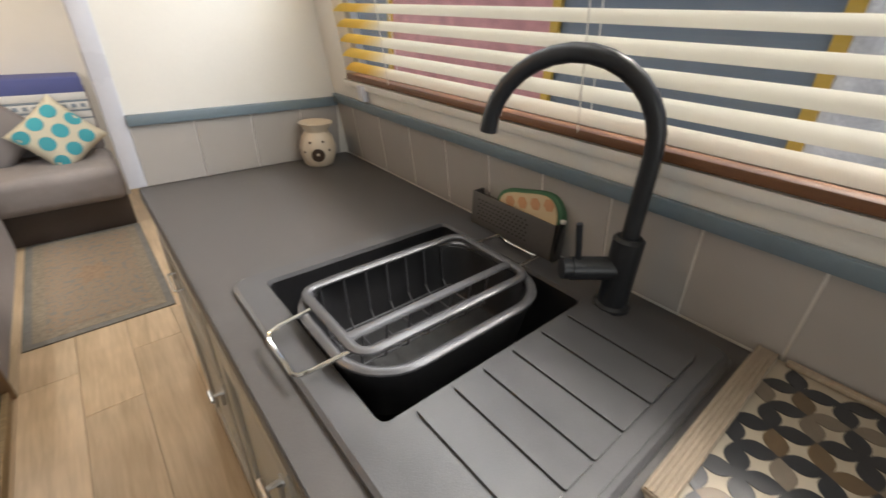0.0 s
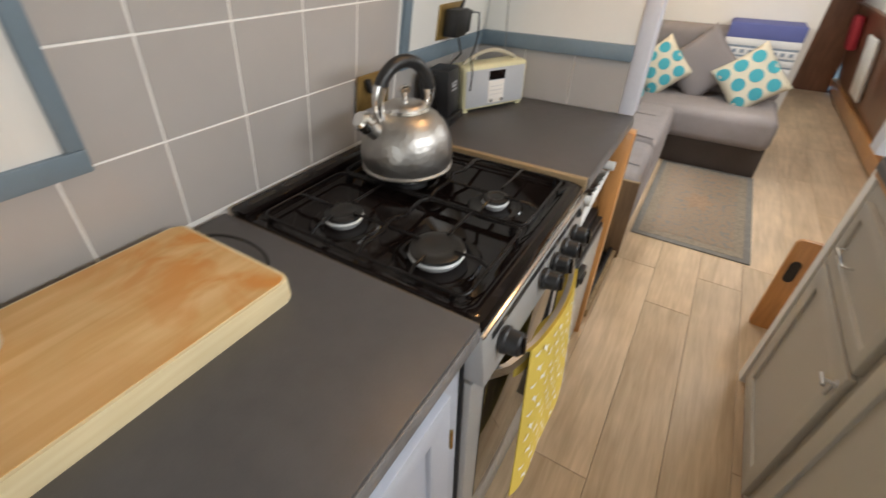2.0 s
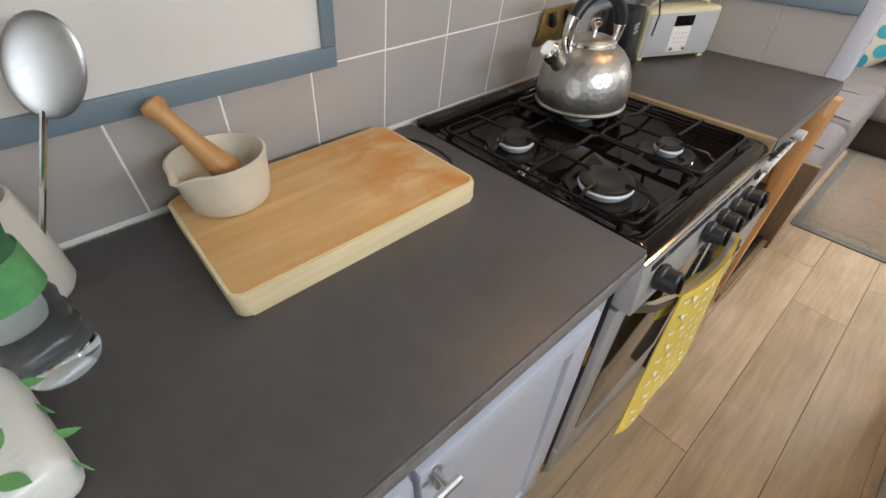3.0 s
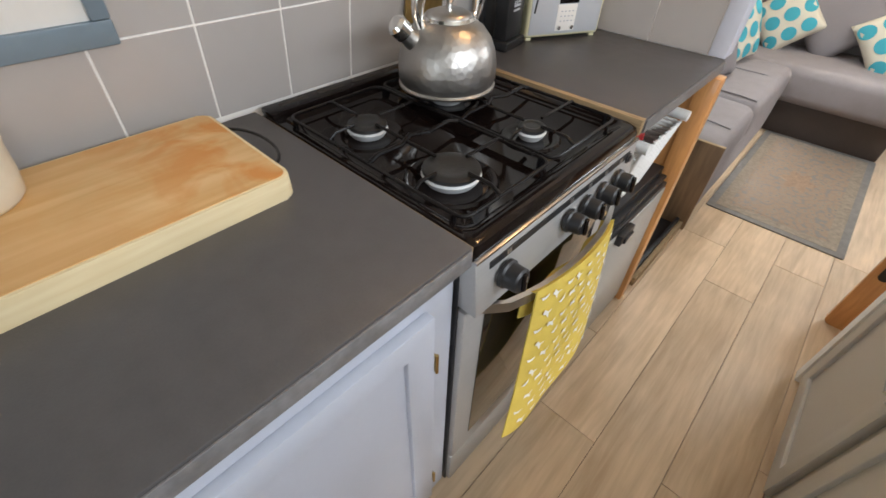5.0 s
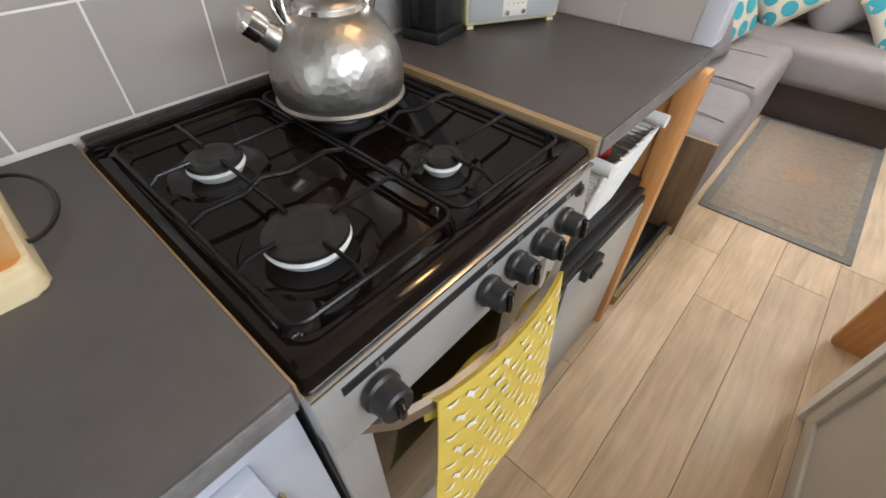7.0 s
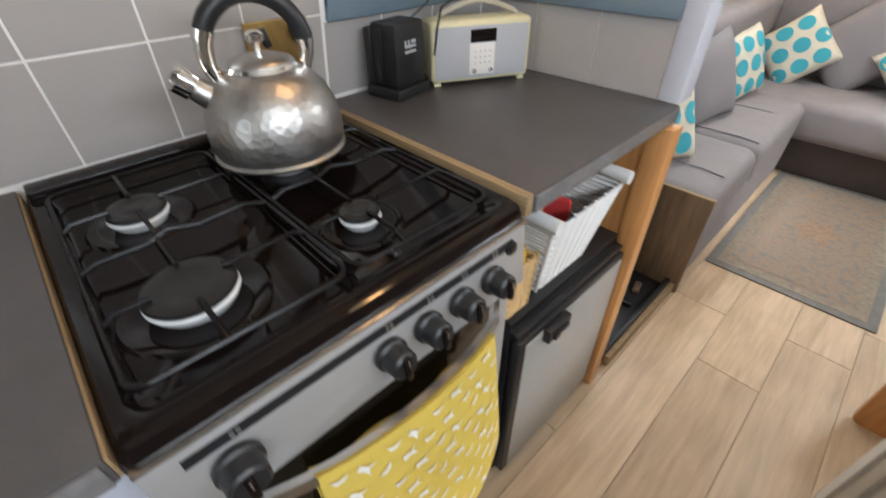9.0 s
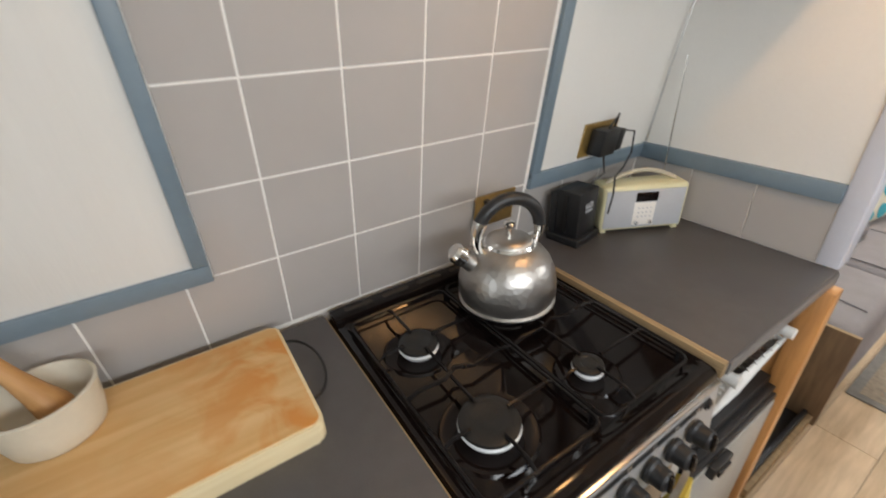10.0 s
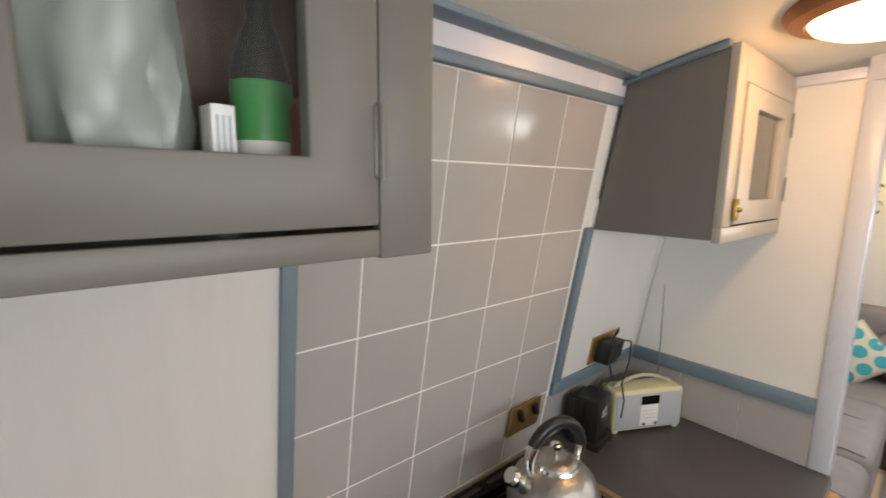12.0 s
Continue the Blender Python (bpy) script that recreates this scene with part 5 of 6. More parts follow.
def wall_cupboard(t, y0, y1, z0, xf, doors, front):
    """Carcass with an open front frame; doors: (y0, y1, glass y0, y1, z0, z1, gz0, gz1)."""
    th = 0.016
    zt = ceil_z(xf) - 0.004

    def shaped(bm):
        """Fit to the leaning side and the cambered ceiling."""
        for v in bm.verts:
            if v.co.x < xf - 0.1:
                v.co.x = lw(v.co.z) + 0.009
            if v.co.z > zt - 0.001:
                v.co.z = ceil_z(v.co.x) - 0.006
        return bm

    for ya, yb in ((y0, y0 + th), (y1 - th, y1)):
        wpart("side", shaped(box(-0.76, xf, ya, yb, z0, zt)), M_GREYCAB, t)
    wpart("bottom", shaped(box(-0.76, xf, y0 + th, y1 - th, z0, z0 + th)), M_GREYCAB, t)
    wpart("back", shaped(merge(box(-0.76, -0.75, y0 + th, y1 - th, z0 + th, zt))), M_DARKWOOD, t, "dark wooden inside")
    fr = []
    edges = [y0] + [v for d in doors for v in (d[0] - 0.003, d[1] + 0.003)] + [y1]
    for ya, yb in zip(edges[::2], edges[1::2]):
        if yb - ya > 0.004:
            fr.append(box(xf, xf + 0.018, ya, yb, z0 - 0.007 if yb == y1 else doors[0][4] - 0.004, zt - 0.002, 0.002))
    fr.append(box(xf, xf + 0.0178, y0, doors[-1][1] + 0.003, z0 - 0.005, doors[0][4] - 0.004, 0.002))
    for d in doors:
        fr.append(box(xf, xf + 0.0178, d[0] - 0.003, d[1] + 0.003, d[5] + 0.004, zt - 0.002, 0.002))
    wpart("face_frame", merge(*fr), front, t)
    for a, b, ga, gb, za, zb, gza, gzb in doors:
        bm = ring(a, b, za, zb, ga, gb, gza, gzb, xf + 0.002, xf + 0.022, "x", 0.002)
        d = wpart("door", bm, front, t, "glazed cupboard door")
        g = part("glass_pane", moved(box(xf + 0.008, xf + 0.011, ga - 0.002, gb + 0.002, gza - 0.002, gzb + 0.002), PLACE[t].inverted()), M_CUPGLASS, d, "clear glass pane")
        g.visible_shadow = False


def hinge(t, x, y, z, material):
    wpart("hinge", merge(box(x - 0.002, x + 0.0015, y - 0.006, y + 0.006, z - 0.028, z + 0.028, 0.001), rod((x + 0.002, y, z - 0.03), (x + 0.002, y, z + 0.03), 0.0032, 10)), material, t, "painted butt hinge")


XC = -0.497
cup = thing("wall_cupboard", "warm grey painted wall cupboard with glazed doors and brass catch", "cupboard", pose(-0.62, 0.4, 1.57), group="galley wall cupboards")
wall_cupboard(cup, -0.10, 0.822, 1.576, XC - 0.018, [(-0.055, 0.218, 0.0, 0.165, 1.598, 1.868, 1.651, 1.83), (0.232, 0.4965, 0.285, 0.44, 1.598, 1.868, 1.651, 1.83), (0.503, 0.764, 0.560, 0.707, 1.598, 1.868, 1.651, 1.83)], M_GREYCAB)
hinge(cup, XC + 0.004, 0.7655, 1.665, M_GREYCAB)
hinge(cup, XC + 0.004, 0.7655, 1.82, M_GREYCAB)
cx = XC + 0.004
cz = 1.637
for y in (0.487, 0.513):
    wpart("catch_plate", moved(merge(slab(leaf(0.040, 0.015, 10), 0, 0.003, 0.001), slab(rounded(-0.008, 0.008, -0.006, 0.006, 0.003), 0, 0.006, 0.0015), moved(lathe([(0, 0), (0.0055, 0), (0.005, 0.005), (0, 0.0065)], 14), pose(0.016, 0, 0.001)), moved(lathe([(0, 0), (0.0055, 0), (0.005, 0.005), (0, 0.0065)], 14), pose(-0.016, 0, 0.001))), Matrix.Translation((cx, y, cz)) @ Matrix.Rotation(radians(90), 4, "Y")), M_BRASS, cup, "polished brass catch plate")
wpart("catch_bar", merge(tube([(cx + 0.006, 0.485, cz), (cx + 0.007, 0.500, cz - 0.001), (cx + 0.006, 0.514, cz)], [0.0042, 0.0028, 0.0042], 12), moved(lathe([(0, 0), (0.0045, 0.002), (0.005, 0.005), (0.0035, 0.009), (0, 0.010)], 16), pose(cx + 0.006, 0.518, cz, 0, 90, 0))), M_BRASS, cup, "brass turn bar")
cup2 = thing("wall_cupboard", "warm grey wall cupboard with one glazed door by the opening", "cupboard", pose(-0.62, 1.77, 1.525), group="galley wall cupboards")
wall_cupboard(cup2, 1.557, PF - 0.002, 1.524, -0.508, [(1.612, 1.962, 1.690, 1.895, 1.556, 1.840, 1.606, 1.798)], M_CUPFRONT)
hinge(cup2, -0.488, 1.966, 1.63, M_GREYCAB)
hinge(cup2, -0.488, 1.966, 1.79, M_GREYCAB)
wpart("catch_plate", merge(box(-0.487, -0.479, 1.598, 1.612, 1.565, 1.61, 0.002), tube([(-0.481, 1.600, 1.588), (-0.472, 1.604, 1.588)], 0.005, 10)), M_BRASS, cup2, "brass catch")
# cupboard contents
zb = 1.5925
bag = thing("plastic_bag", "crumpled pale plastic bag behind the glass", "bag", pose(-0.585, 0.595, zb))
bm = bmesh.new()
bmesh.ops.create_icosphere(bm, subdivisions=4, radius=1)
for v in bm.verts:
    n_ = noise.fractal(v.co * 2.2, 1.0, 2.2, 4)
    r_ = 1 + 0.22 * n_ + 0.05 * abs(noise.noise(v.co * 9))
    v.co = Vector((v.co.x * 0.045 * r_, v.co.y * 0.050 * r_, 0.128 + max(-0.128, v.co.z * 0.14 * r_)))
part("film", bm, mat("milky_film", (0.25, 0.27, 0.245), 0.35, var=0.10, bump=0.5, bscale=40), bag, smooth=40)
cart = thing("small_carton", "small white carton with grey printed lines", "carton", pose(-0.570, 0.664, zb, 0, 0, 8))
part("box", box(-0.012, 0.012, -0.009, 0.009, 0, 0.098, 0.001), M_WHITE, cart)
for k in range(3):
    part("print_bar", box(0.0121, 0.0125, -0.006 + 0.0045 * k, -0.0035 + 0.0045 * k, 0.058, 0.09), M_GRILL, cart)
btl = thing("sauce_bottle", "dark bottle with a bright green label in the cupboard", "bottle", pose(-0.595, 0.706, zb))
part("bottle", lathe([(0, 0), (0.023, 0), (0.025, 0.005), (0.025, 0.13), (0.018, 0.16), (0.011, 0.175), (0.011, 0.20), (0, 0.20)], 28), M_BLACK, btl)
part("label", lathe([(0.0253, 0.062), (0.0256, 0.064), (0.0256, 0.122), (0.0253, 0.124)], 28, close=True), mat("green_label", (0.045, 0.27, 0.07), 0.4, var=0.08), btl, "bright green label")
part("label_foot", lathe([(0.0253, 0.060), (0.0258, 0.061), (0.0258, 0.074), (0.0253, 0.075)], 28, close=True), M_WHITE, btl, "pale label band")
part("cap", lathe([(0.013, 0.198), (0.013, 0.222), (0, 0.223)], 20), M_WHITE, btl)
jar = thing("red_jar", "small red jar beside the green bottle", "jar", pose(-0.563, 0.735, zb))
part("jar", lathe([(0, 0), (0.014, 0), (0.016, 0.004), (0.016, 0.10), (0.012, 0.11), (0, 0.11)], 20), mat("red_label", (0.22, 0.025, 0.025), 0.4, var=0.2), jar)
jar2 = thing("green_jar", "pale jar with a green lid behind far cupboard glass", "jar", pose(-0.57, 1.78, 1.5408))
part("jar", lathe([(0, 0), (0.028, 0), (0.03, 0.004), (0.03, 0.09), (0.026, 0.10), (0, 0.10)], 24), M_CREAM, jar2)
part("lid", lathe([(0.028, 0.1), (0.028, 0.115), (0, 0.116)], 24), M_GREEN, jar2)

# ---- ceiling lamp ----
LC = (-0.29, 1.59)
lz = ceil_z(LC[0])
dome = thing("ceiling_light", "round copper-rimmed ceiling light with a glowing glass dome", "light", pose(LC[0], LC[1], lz))
M_COPPER = mat("copper_brown_rim", (0.36, 0.15, 0.06), 0.35, metal=0.5, var=0.1)
part("rim", lathe([(0.150, -0.001), (0.150, -0.014), (0.138, -0.030), (0.116, -0.036), (0.108, -0.030), (0.108, -0.004)], 56, close=True), M_COPPER, dome, "copper brown rim")
part("glass_dome", lathe([(0.112, -0.030), (0.104, -0.042), (0.080, -0.053), (0.045, -0.059), (0.0, -0.060)], 48), glow("lit_frosted_glass", (1.0, 0.80, 0.48), 3.5), dome, "glowing frosted glass dome")

# ---- galley window, blind and the world outside ----
M_PANE = glass("window_glass", (1, 1, 1), 0.0, 1.2)
window_1 = thing("window_1", "galley window with a brown timber frame behind a blind", "window", pose(0.85, 1.08, 1.19), "structure")
fy0, fy1, fz0, fz1 = HW
wpart("window_frame", lean_right(ring(fy0, fy1, fz0, fz1, fy0 + 0.03, fy1 - 0.03, fz0 + 0.03, fz1 - 0.03, -0.058, -0.034)), M_ALU, window_1)
pn = wpart("pane", lean_right(box(-0.050, -0.046, fy0 + 0.028, fy1 - 0.028, fz0 + 0.028, fz1 - 0.028)), M_PANE, window_1)
pn.visible_shadow = False
wpart("window_sill", lean_right(box(0.0005, 0.010, fy0 - 0.01, fy1 + 0.01, fz0 - 0.022, fz0 - 0.001, 0.003)), M_WHITE, window_1, "white painted sill")
M_SLAT = bpy.data.materials.new("cream_blind_slat")
M_SLAT.use_nodes = True
sn, sl_ = M_SLAT.node_tree.nodes, M_SLAT.node_tree.links
st_, smx = sn.new("ShaderNodeBsdfTranslucent"), sn.new("ShaderNodeMixShader")
sn["Principled BSDF"].inputs["Base Color"].default_value = (0.90, 0.89, 0.83, 1)
sn["Principled BSDF"].inputs["Roughness"].default_value = 0.45
st_.inputs[0].default_value = (0.95, 0.93, 0.82, 1)
smx.inputs[0].default_value = 0.62
# Yellow light at the slats' forward ends is mixed into their colour
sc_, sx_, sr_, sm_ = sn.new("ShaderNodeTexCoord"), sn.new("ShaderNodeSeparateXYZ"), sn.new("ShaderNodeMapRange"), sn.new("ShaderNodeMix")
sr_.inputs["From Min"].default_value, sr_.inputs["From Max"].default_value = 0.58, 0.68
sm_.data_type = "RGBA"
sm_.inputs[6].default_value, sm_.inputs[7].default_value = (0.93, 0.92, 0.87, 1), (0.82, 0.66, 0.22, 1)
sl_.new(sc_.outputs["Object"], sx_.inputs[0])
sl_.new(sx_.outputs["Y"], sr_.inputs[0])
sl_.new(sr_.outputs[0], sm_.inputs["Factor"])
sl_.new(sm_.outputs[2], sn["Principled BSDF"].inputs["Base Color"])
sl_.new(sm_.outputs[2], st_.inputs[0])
sl_.new(sn["Principled BSDF"].outputs[0], smx.inputs[1])
sl_.new(st_.outputs[0], smx.inputs[2])
sl_.new(smx.outputs[0], sn["Material Output"].inputs[0])


def blind(name, label, place, y0, y1, z0, z1, off, side, pitch=0.0372, width=0.036, tilt=34):
    """A venetian blind hung parallel to a leaning side."""
    t = thing(name, label, "blind", place)
    n = int((z1 - z0) / pitch)

    def at(z):
        return (rw(z) - off) if side > 0 else (lw(z) + off)

    cs, sn_ = math.cos(radians(tilt)), math.sin(radians(tilt))
    for k in range(n):
        z = z0 + 0.026 + pitch * k
        bm = bmesh.new()
        sec = [(-0.5, 0.0), (-0.25, 0.0022), (0, 0.003), (0.25, 0.0022), (0.5, 0.0)]
        rows = []
        for y in (y0, y1):
            row = []
            for q, h in sec:
                dx, dz = q * width * cs + h * sn_, -q * width * sn_ + h * cs
                row.append((at(z) - side * dx, y, z + dz))
            rows.append(row)
        va = [bm.verts.new(p) for p in rows[0]]
        vb = [bm.verts.new(p) for p in rows[1]]
        for i in range(4):
            bm.faces.new((va[i], va[i + 1], vb[i + 1], vb[i]))
        bmesh.ops.solidify(bm, geom=bm.faces[:], thickness=0.002)
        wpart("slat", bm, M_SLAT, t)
    x = at(z0)
    wpart("bottom_rail", box(x - 0.018, x + 0.018, y0, y1, z0 - 0.010, z0 + 0.006, 0.003), wood("brown_rail", (0.20, 0.09, 0.04), (0.12, 0.05, 0.02), "y", 0.4), t, "brown timber bottom rail")
    x = at(z1)
    wpart("head_rail", box(x - 0.026, x + 0.026, y0, y1, z1, z1 + 0.04, 0.003), M_SLAT, t)
    for q in (0.14, 0.5, 0.86):
        y = y0 + (y1 - y0) * q
        for d in (-0.017, 0.017):
            wpart("cord", tube([(at(z0) + d, y, z0), (at(z1) + d, y, z1)], 0.0011, 6), M_WHITE, t)
    return t


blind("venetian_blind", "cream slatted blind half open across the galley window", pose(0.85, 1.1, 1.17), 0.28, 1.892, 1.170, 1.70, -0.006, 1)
solid("trim", lean_right(box(0.0005, 0.02, 1.80, 1.83, 1.106, 1.15, 0.003)), M_LILAC, "small pale block below the blind", "trim")
blind("venetian_blind", "cream slatted blind across a saloon window", pose(0.83, 3.3, 1.22), 2.72, 3.88, 1.20, 1.62, 0.045, 1)
blind("venetian_blind", "cream slatted blind across the far saloon window", pose(-0.83, 3.3, 1.22), 2.72, 3.88, 1.20, 1.62, 0.045, -1)
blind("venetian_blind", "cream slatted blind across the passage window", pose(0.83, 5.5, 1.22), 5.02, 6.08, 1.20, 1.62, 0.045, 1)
for i, (side, fn, hole) in enumerate(((1, lean_right, SW), (-1, lean_left, SW), (1, lean_right, PWIN))):
    w = thing("window_%d" % (i + 2), "saloon window behind a blind", "window", pose(0.8 * side, hole[0] + 0.5, 1.2), "structure")
    a, b, c, d = hole
    wpart("window_frame", fn(ring(a, b, c, d, a + 0.03, b - 0.03, c + 0.03, d - 0.03, -0.04, -0.01)), M_ALU, w)
    pn = wpart("pane", fn(box(-0.028, -0.024, a + 0.028, b - 0.028, c + 0.028, d - 0.028)), M_PANE, w)
    pn.visible_shadow = False
# outside: water and the neighbouring boat
M_WATER = mat("canal_water", (0.03, 0.04, 0.035), 0.12, var=0.1, bump=0.4, bscale=3)
ground = solid("ground", box(-80, 80, -80, 80, -0.62, -0.60), M_WATER, "dark canal water around the boat", "water")
M_HULL = mat("grey_blue_boat_paint", (0.16, 0.20, 0.24), 0.35, var=0.05)
M_YEL = mat("yellow_frame_paint", (0.62, 0.38, 0.05), 0.4)
nb = thing("neighbouring_boat", "grey-blue moored boat with yellow framed windows and pink curtain", "boat", pose(2.4, 2, -0.6))
wpart("hull", box(2.0, 3.8, -4, 9, -0.6, 0.45, 0.03), M_HULL, nb)
bm = box(2.06, 3.7, -4, 9, 0.45, 1.75, 0.04)
wpart("cabin", bm, M_HULL, nb)
for y0, y1, cur in ((0.35, 1.02, (0.75, 0.75, 0.75)), (2.03, 3.45, (0.62, 0.30, 0.30)), (4.4, 5.4, (0.7, 0.7, 0.7))):
    w = wpart("window", merge(box(2.03, 2.055, y0, y0 + 0.045, 0.85, 1.5), box(2.03, 2.055, y1 - 0.045, y1, 0.85, 1.5), box(2.03, 2.055, y0, y1, 0.80, 0.85), box(2.03, 2.055, y0, y1, 1.5, 1.55)), M_YEL, nb, "yellow framed window")
    part("curtain", moved(box(2.045, 2.058, y0 + 0.04, y1 - 0.04, 0.84, 1.51), PLACE[nb].inverted()), mat("curtain_cloth", cur, 0.8, var=0.25, scale=9), w)

# ---- saloon ----
solid("dado_panel", lean_right(box(0.0, 0.012, 2.08, 7.0, 0.0, 0.86)), M_DARKWOOD, "dark mahogany lining below the saloon window", "wall panel")
solid("trim", lean_right(box(0.0, 0.05, 2.08, 7.0, 0.862, 0.885, 0.004)), M_DARKWOOD, "dark mahogany dado rail", "trim")
solid("trim", lean_right(box(0.012, 0.05, 2.12, 7.0, 0.02, 0.16, 0.004)), M_ORANGE, "varnished timber pipe boxing along the floor", "trim")
solid("trim", lean_right(box(0.0, 0.02, 4.45, 4.62, 0.885, 1.9, 0.003)), M_DARKWOOD, "dark mahogany upright", "trim")
for y in (4.15, 5.6):
    rd = thing("radiator", "white panel radiator on the mahogany lining", "radiator", pose(0.93, y, 0.3), group="passage radiators")
    wpart("panel", lean_right(box(0.028, 0.055, y, y + 0.36, 0.24, 0.72, 0.008)), M_WHITE, rd)
    wpart("bracket", lean_right(merge(box(0.012, 0.03, y + 0.06, y + 0.09, 0.3, 0.66), box(0.012, 0.03, y + 0.27, y + 0.30, 0.3, 0.66))), M_ALU, rd)
coat = thing("red_bag", "red cloth bag hanging on the passage wall", "bag", pose(0.80, 6.6, 0.5))
wpart("pouch", lean_right(box(0.012, 0.10, 6.5, 6.68, 0.5, 0.80, 0.03)), mat("red_cloth", (0.35, 0.02, 0.03), 0.8), coat)


def cushion(name, label, w, d, h, m, material, category="cushion", puff=1.0, group=""):
    """A soft pad with pinched corners, lying flat in its own metres."""
    t = thing(name, label, category, m, group=group)
    bm = bmesh.new()
    bmesh.ops.create_grid(bm, x_segments=18, y_segments=18, size=0.5)
    top = bm.verts[:]
    for v in top:
        u, q = v.co.x * 2, v.co.y * 2
        k = max(0.0, (1 - abs(u) ** 2.6) * (1 - abs(q) ** 2.6)) ** 0.42
        pin = 1 - 0.07 * (1 - abs(u) ** 2) * (abs(q) ** 3)
        pin2 = 1 - 0.07 * (1 - abs(q) ** 2) * (abs(u) ** 3)
        v.co = Vector((v.co.x * w * pin2, v.co.y * d * pin, h * 0.5 * k * puff + 0.006 * noise.noise(Vector((u * 1.7, q * 1.7, w))) * k))
    geo = bmesh.ops.duplicate(bm, geom=bm.faces[:] + bm.edges[:] + bm.verts[:])["geom"]
    low_v = [g for g in geo if isinstance(g, bmesh.types.BMVert)]
    for v in low_v:
        v.co.z = -v.co.z
    bmesh.ops.reverse_faces(bm, faces=[g for g in geo if isinstance(g, bmesh.types.BMFace)])
    bmesh.ops.remove_doubles(bm, verts=bm.verts, dist=0.0004)
    part("cover", bm, material, t, smooth=70)
    return t


def dots(t, w, d, h, rows):
    """Printed spots on a cushion's two faces."""
    for sgn in (1,):
        for i in range(rows):
            for j in range(rows):
                u = (-1 + (2 * i + 1) / rows) * 0.92 + (0.5 / rows if j % 2 else -0.5 / rows) * 0.8
                q = (-1 + (2 * j + 1) / rows) * 0.92
                rr = 0.72 / rows
                if abs(u) + rr > 1.02 or abs(q) > 0.98:
                    continue
                bm = bmesh.new()
                ring = []
                for k in range(-1, 18):
                    a = 2 * math.pi * k / 18
                    uu, qq = (u, q) if k < 0 else (u + rr * math.cos(a), q + rr * math.sin(a))
                    uu, qq = max(-0.97, min(0.97, uu)), max(-0.97, min(0.97, qq))
                    kk = max(0.0, (1 - abs(uu) ** 2.6) * (1 - abs(qq) ** 2.6)) ** 0.42
                    pin = 1 - 0.07 * (1 - abs(uu) ** 2) * (abs(qq) ** 3)
                    pin2 = 1 - 0.07 * (1 - abs(qq) ** 2) * (abs(uu) ** 3)
                    ring.append(bm.verts.new((uu * 0.5 * w * pin2, qq * 0.5 * d * pin, h * 0.5 * kk + 0.006 * noise.noise(Vector((uu * 1.7, qq * 1.7, w))) * kk + 0.0025)))
                for k in range(18):
                    bm.faces.new((ring[0], ring[1 + k], ring[1 + (k + 1) % 18]))
                part("spot", bm, M_TURQ, t)


M_CUSH = mat("cream_cushion_cotton", (0.68, 0.63, 0.50), 0.9, var=0.03, bump=0.3, bscale=400)
M_TURQ = mat("turquoise_print", (0.06, 0.38, 0.46), 0.9, var=0.04, bump=0.3, bscale=400)
M_GCUSH = mat("grey_cushion_cloth", (0.24, 0.22, 0.225), 0.95, var=0.05, bump=0.4, bscale=300)


def pad(x0, x1, y0, y1, z0, z1, r):
    bm = box(x0, x1, y0, y1, z0, z1, r, 5)
    bmesh.ops.subdivide_edges(bm, edges=[e for e in bm.edges if e.calc_length() > 0.12], cuts=7, use_grid_fill=True)
    for v in bm.verts:
        n_ = noise.noise(v.co * 5.5)
        v.co.z += 0.006 * n_ * (1 if v.co.z > (z0 + z1) / 2 else 0)
        v.co.x += 0.004 * noise.noise(v.co * 4.0 + Vector((5, 0, 0)))
    return bm


sofa = thing("corner_sofa", "grey-brown chenille corner sofa along the saloon walls", "sofa", pose(-0.3, 3.6, 0))
wpart("base", box(-0.80, 0.315, 4.03, 4.60, 0.0, 0.215, 0.01), M_SOFABASE, sofa, "dark brown sofa base")
wpart("base", box(-0.80, -0.345, 2.60, 4.03, 0.0, 0.215, 0.01), M_SOFABASE, sofa, "dark brown sofa base")
wpart("seat_cushion", pad(-0.80, 0.318, 3.93, 4.52, 0.215, 0.43, 0.055), M_SOFA, sofa)
wpart("seat_cushion", pad(-0.80, -0.292, 2.585, 3.16, 0.215, 0.425, 0.055), M_SOFA, sofa)
wpart("seat_cushion", pad(-0.80, -0.290, 3.165, 3.93, 0.215, 0.430, 0.055), M_SOFA, sofa)
wpart("valance", pad(-0.36, -0.296, 2.60, 3.94, 0.02, 0.26, 0.02), M_SOFA, sofa)
wpart("backrest", pad(-0.74, 0.30, 4.45, 4.65, 0.40, 0.86, 0.05), M_SOFA, sofa)
wpart("backrest", pad(-0.845, -0.68, 2.62, 4.45, 0.40, 0.84, 0.05), M_SOFA, sofa)
for k in range(3):
    wpart("seat_seam", tube([(-0.70, 2.78 + 0.42 * k, 0.432), (-0.40, 2.78 + 0.42 * k, 0.433), (-0.32, 2.78 + 0.42 * k, 0.425)], 0.003, 6), M_GCUSH, sofa)


def cush_at(x, y, z, yaw, lean, spin):
    """Standing on edge, facing yaw, leaning back, spun in its own plane."""
    return Matrix.Translation((x, y, z)) @ Matrix.Rotation(radians(yaw), 4, "Z") @ Matrix.Rotation(radians(90 - lean), 4, "X") @ Matrix.Rotation(radians(spin), 4, "Z")


